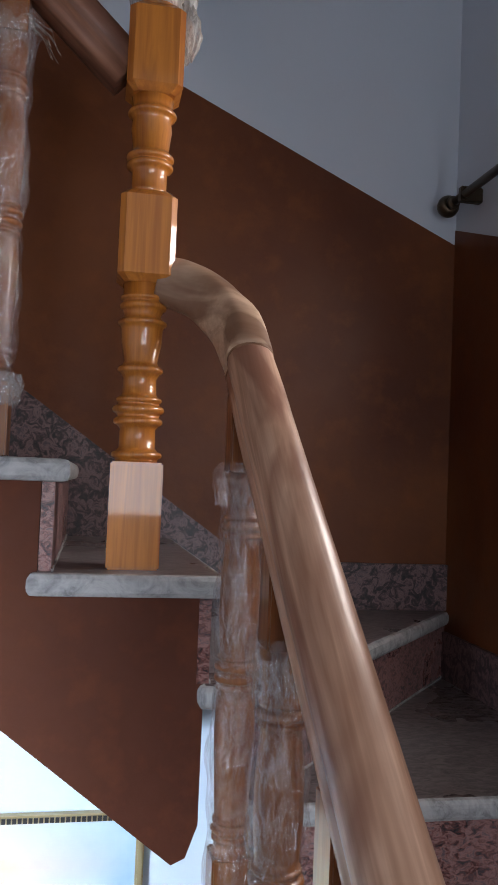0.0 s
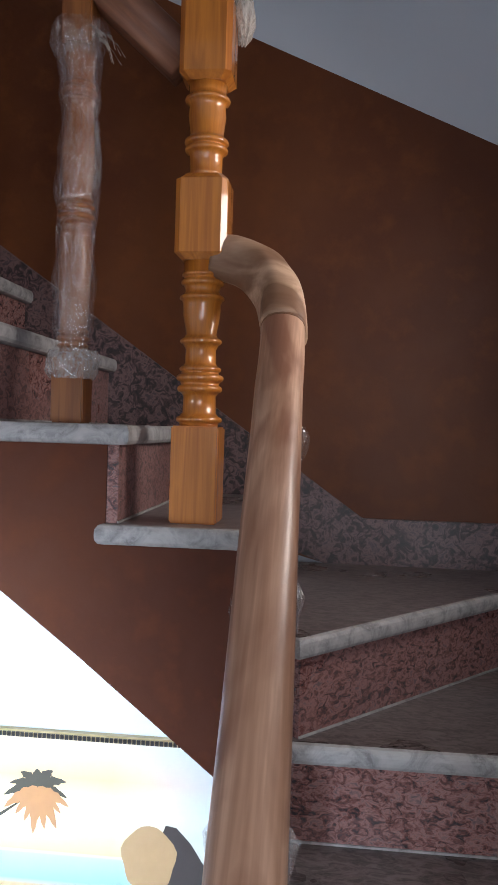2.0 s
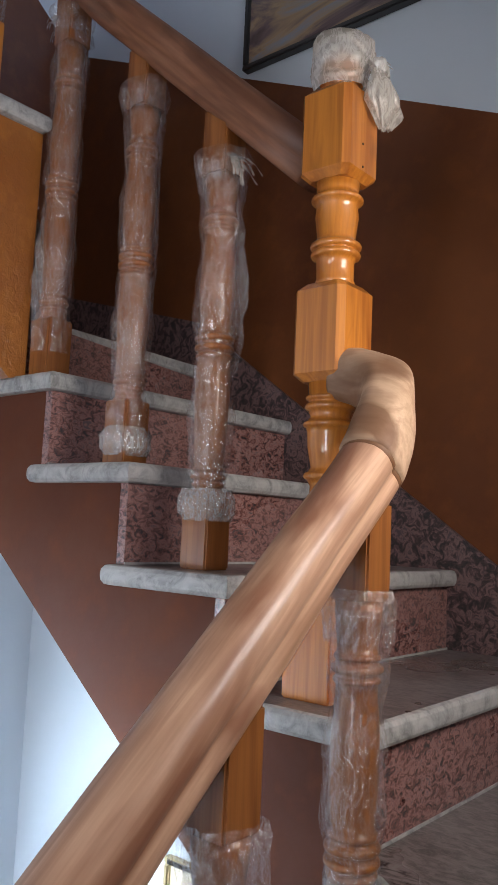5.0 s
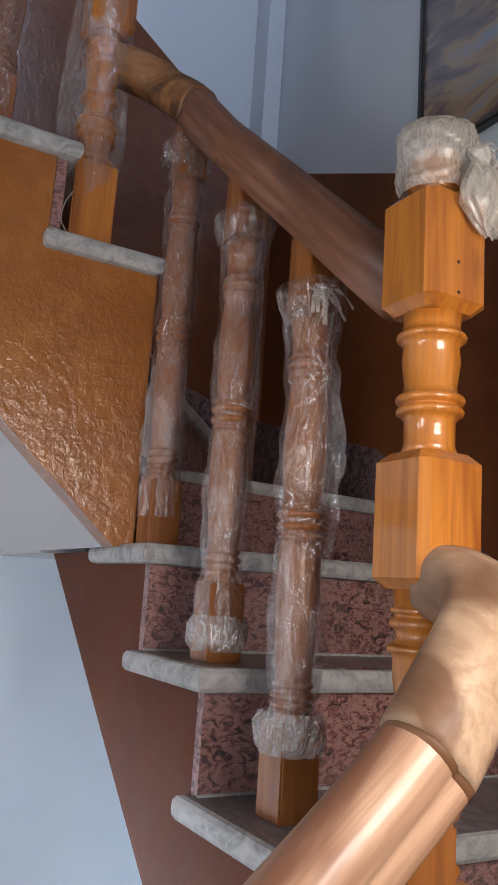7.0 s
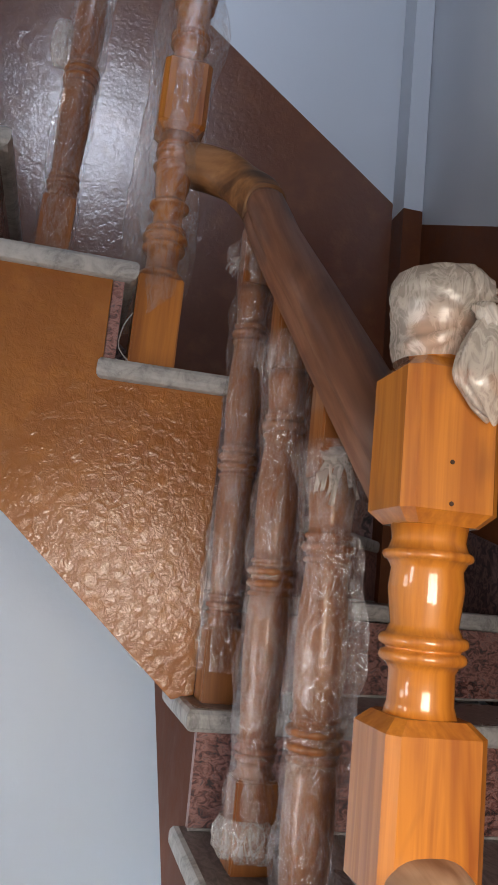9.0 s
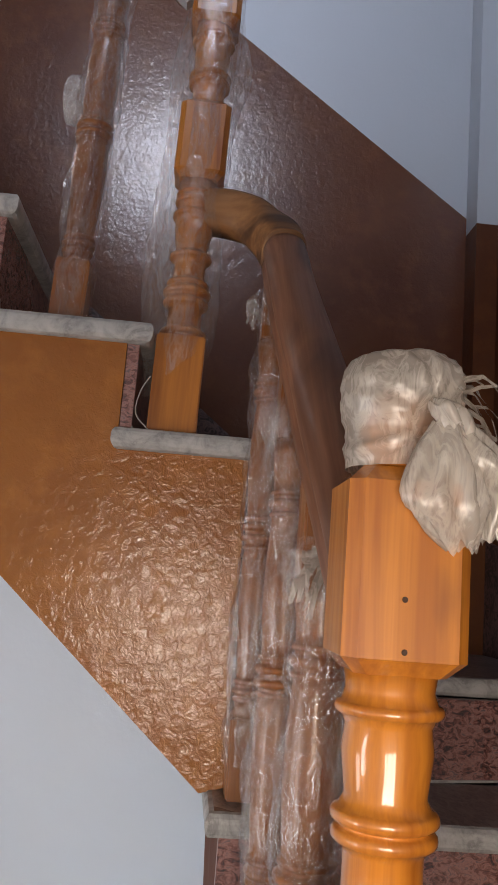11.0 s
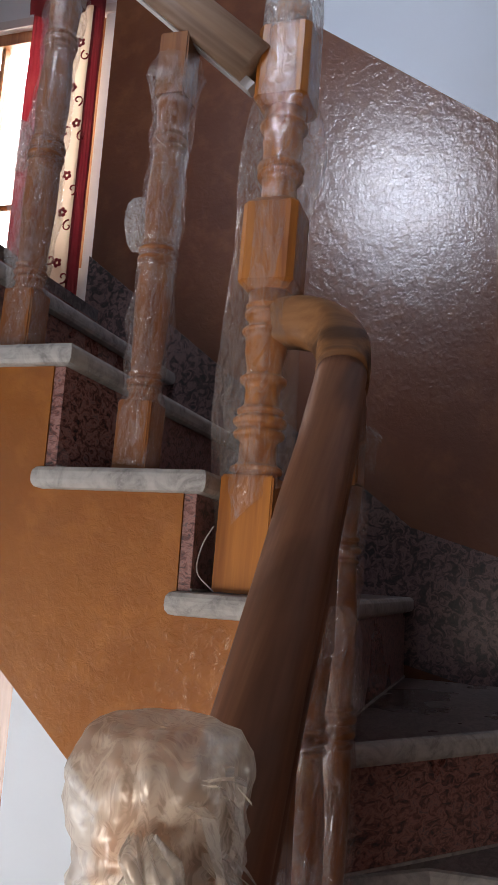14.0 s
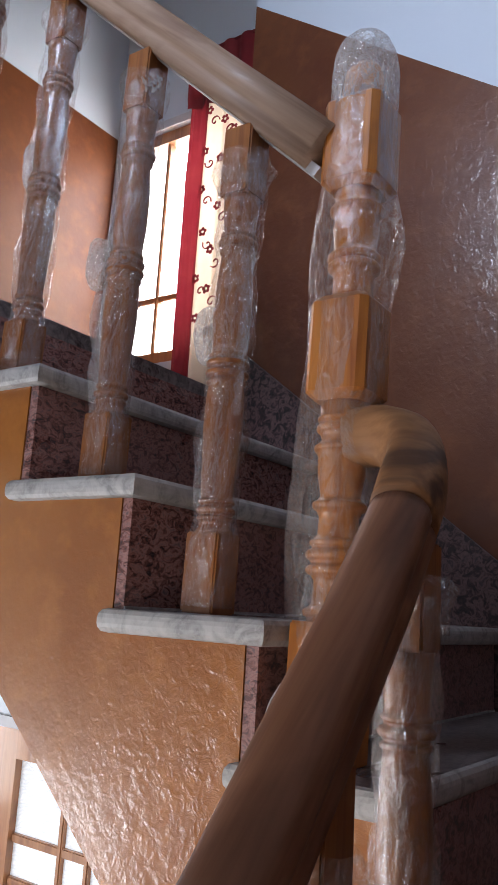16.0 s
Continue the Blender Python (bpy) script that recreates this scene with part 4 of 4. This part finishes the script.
drape(-0.105, -0.05, 3.45, 4.76, 0.006, 1, 0.010, M_MAROON, "border", curtain, "maroon border")
drape(-0.40, -0.04, 4.72, 5.0, 0.022, 4, 0.014, M_MAROON, "valance", curtain, "gathered maroon valance")
part("heading", boxes((-0.09, 0.02, -0.41, -0.03, 4.985, 5.0)), M_MAROON, curtain, "heading board")
# printed flowers and stems on the cloth
rnd = random.Random(11)
for k in range(18):
    yc, zc = -0.265 + 0.065 * (k % 3) + rnd.uniform(-0.02, 0.02), 4.68 - 0.062 * k + rnd.uniform(-0.02, 0.02)
    bm = bmesh.new()
    for j in range(5):
        a = 2 * math.pi * j / 5 + k
        c = Vector((0.028, yc + 0.013 * math.cos(a), zc + 0.013 * math.sin(a)))
        vs = [bm.verts.new(c + Vector((0, 0.009 * math.cos(b), 0.009 * math.sin(b)))) for b in (0.0, 1.05, 2.1, 3.14, 4.2, 5.25)]
        bm.faces.new(vs)
    part("flower_print", bm, M_MOTIF, panel)
    pts = [(0.028, yc + 0.03 + (0.026 - 0.0021 * q) * math.cos(q * 0.55 + k), zc - 0.06 + (0.026 - 0.0021 * q) * math.sin(q * 0.55 + k)) for q in range(12)]
    part("scroll_print", sweep(spline(pts, 3), [(-0.0025, -0.002), (0.0025, -0.002), (0.0025, 0.002), (-0.0025, 0.002)]), M_MOTIF, panel)

M_IRON = plain("dark_bronze", (0.10, 0.075, 0.05), 0.35, 0.9)
rod = thing("curtain_rod", "dark bronze curtain rod with ball finial over the stair window", "curtain rod")
part("rod", sweep([(EAST - 0.05, 1.95, 2.255), (EAST - 0.05, 1.3, 2.255), (EAST - 0.05, 0.7, 2.255)], [(0.011 * math.cos(a), 0.011 * math.sin(a)) for a in [i * math.pi / 6 for i in range(12)]]), M_IRON, rod, smooth=True)
fin = part("finial", ringed(0, [(0, 0.012, 0), (0.012, 0.012, 0.006), (0.024, 0.010, 0), (0.045, 0.008, 0.022), (0.07, 0.006, 0), (0.078, 0.002, 0)]), M_IRON, rod, smooth=True)
fin.matrix_basis = pose(EAST - 0.05, 1.95, 2.255, -90, 0, 0)
part("bracket", boxes((EAST - 0.062, EAST - 0.002, 1.89, 1.91, 2.235, 2.275), bevel=0.003), M_IRON, rod)

M_GILT = plain("gilt_rope_moulding", (0.45, 0.36, 0.2), 0.35, 0.5, 0.4)
M_BLACKFRAME = plain("black_frame", (0.03, 0.028, 0.028), 0.3)


def flat(name, parent, pts, x0, z0, y, mat, label=""):
    bm = bmesh.new()
    bm.faces.new([bm.verts.new((x0 + u, y, z0 + w)) for u, w in pts])
    bmesh.ops.triangulate(bm, faces=bm.faces)
    return part(name, bm, mat, parent, label)


def sunset():
    k = Mat("sunset_print")
    sep = k.n.new("ShaderNodeSeparateXYZ")
    k.l.new(k.tc.outputs["Object"], sep.inputs[0])
    n = k.noise(4, 4)
    ht = k.value(sep.outputs[2], 0, 1, 0.1, 0.64)
    c = k.ramp(ht, (0.0, (0.5, 0.38, 0.2)), (0.28, (0.55, 0.42, 0.24)), (0.31, (0.28, 0.48, 0.62)), (0.44, (0.42, 0.6, 0.7)), (0.46, (0.8, 0.66, 0.3)), (0.68, (0.86, 0.78, 0.5)), (0.84, (0.8, 0.55, 0.3)), (1.0, (0.68, 0.6, 0.45)))
    side = k.value(sep.outputs[0], 0, 0.85, -0.25, 0.15)
    c = k.mix(side, c, k.mix(k.value(n, 0, 1), (0.22, 0.42, 0.72), (0.45, 0.62, 0.82)))
    return k.set(Base_Color=c, Roughness=0.25)


PX0, PX1, PZ0, PZ1 = -0.87, 0.15, 0.06, 0.66
pic = thing("framed_picture", "sunset beach picture with palms in a gilt rope frame", "picture")
part("canvas", boxes((PX0, PX1, NORTH - 0.018, NORTH - 0.004, PZ0, PZ1)), sunset(), pic)
for nm, b in (("frame_side", (PX0 - 0.02, PX0, PZ0, PZ1)), ("frame_side", (PX1, PX1 + 0.02, PZ0, PZ1)), ("frame_top", (PX0 - 0.02, PX1 + 0.02, PZ1, PZ1 + 0.02)), ("frame_bottom", (PX0 - 0.02, PX1 + 0.02, PZ0 - 0.02, PZ0))):
    part(nm, boxes((b[0], b[1], NORTH - 0.03, NORTH - 0.002, b[2], b[3]), bevel=0.005), M_GILT, pic)
part("beading", boxes(*[(PX0 + 0.0125 * i, PX0 + 0.0125 * i + 0.009, NORTH - 0.034, NORTH - 0.03, PZ1 + 0.004, PZ1 + 0.016) for i in range(82)]), M_BLACKFRAME, pic, "dark beading along the frame")
M_PALM, M_PALMSUN = plain("palm_green_print", (0.07, 0.065, 0.05), 0.3), plain("palm_orange_print", (0.46, 0.24, 0.11), 0.3)


def palm(x, z, s, k0):
    rnd = random.Random(k0)
    # green fronds fan out above the crown, sunlit ones droop below it
    for j, deg in enumerate((8, 38, 66, 92, 122, 150, 172, 200, 222, 244, 264, 284, 304, 326, 346)):
        a, green = math.radians(deg), j < 7
        L = s * rnd.uniform(0.8, 1.05)
        up, low = [], []
        for q in range(9):
            t = q / 8
            u, w = L * t * math.cos(a), L * t * math.sin(a) - (0.4 if green else 0.25) * L * t * t
            wd = 0.17 * L * (math.sin(math.pi * min(1.0, t * 0.85 + 0.12))) * (1.0 if q % 2 else 0.72)
            nx, nz = -math.sin(a), math.cos(a)
            up.append((u + nx * wd, w + nz * wd))
            low.append((u - nx * wd, w - nz * wd))
        flat("palm_frond", pic, up + low[::-1], x, z, NORTH - 0.0185 - 0.0001 * j, M_PALM if green else M_PALMSUN)


palm(-0.46, 0.52, 0.10, 1)
palm(-0.70, 0.50, 0.12, 4)
flat("palm_trunk", pic, [(0, 0), (0.012, 0), (-0.14, -0.10), (-0.20, -0.13), (-0.20, -0.14), (-0.14, -0.115)], -0.47, 0.515, NORTH - 0.0184, M_PALM)
M_TAN, M_DARKSHAPE = plain("tan_print", (0.42, 0.28, 0.15), 0.3), plain("dark_print", (0.06, 0.05, 0.05), 0.3)
flat("dark_shape", pic, [(0.0, -0.06), (0.03, 0.045), (0.06, 0.04), (0.10, 0.0), (0.14, -0.06), (0.15, -0.25), (-0.08, -0.25)], -0.13, 0.40, NORTH - 0.0190, M_DARKSHAPE)
flat("tan_shape", pic, [(0.075 * math.cos(a) * (1 + 0.08 * math.sin(5 * a)), 0.09 * math.sin(a)) for a in [i * math.pi / 12 for i in range(24)]], -0.145, 0.35, NORTH - 0.0195, M_TAN)


def storm():
    k = Mat("dusky_landscape_print")
    n = k.noise(3.0, 5, 0.6, k.map((1, 1, 2.6), (0, 0.5, 0)), 1.0)
    c = k.ramp(n, (0.3, (0.05, 0.04, 0.05)), (0.45, (0.16, 0.12, 0.12)), (0.55, (0.34, 0.24, 0.15)), (0.66, (0.24, 0.26, 0.3)))
    return k.set(Base_Color=c, Roughness=0.15, Coat_Weight=0.6, Coat_Roughness=0.05)


QX0, QX1, QZ0, QZ1 = -0.72, 0.34, 2.955, 3.70
pic2 = thing("framed_picture", "dusky landscape picture in a thin black frame", "picture")
part("canvas", boxes((QX0, QX1, NORTH - 0.02, NORTH - 0.004, QZ0, QZ1)), storm(), pic2)
for nm, b in (("frame_side", (QX0 - 0.018, QX0, QZ0, QZ1)), ("frame_side", (QX1, QX1 + 0.018, QZ0, QZ1)), ("frame_top", (QX0 - 0.018, QX1 + 0.018, QZ1, QZ1 + 0.018)), ("frame_bottom", (QX0 - 0.018, QX1 + 0.018, QZ0 - 0.018, QZ0))):
    part(nm, boxes((b[0], b[1], NORTH - 0.03, NORTH - 0.002, b[2], b[3]), bevel=0.004), M_BLACKFRAME, pic2)

thread = tagged(part("loose_thread", sweep(spline([(BX + 0.05, BY - 0.036, Z[10] + 0.002), (BX + 0.056, BY - 0.062, Z[10] + 0.03), (BX + 0.052, BY - 0.058, Z[10] + 0.07), (BX + 0.046, BY - 0.044, Z[10] + 0.10)], 6), [(0.0012 * math.cos(a), 0.0012 * math.sin(a)) for a in (0, 1.26, 2.5, 3.77, 5.03)]), M_SOFFIT), "thin white thread curling beside the newel foot", "thread")
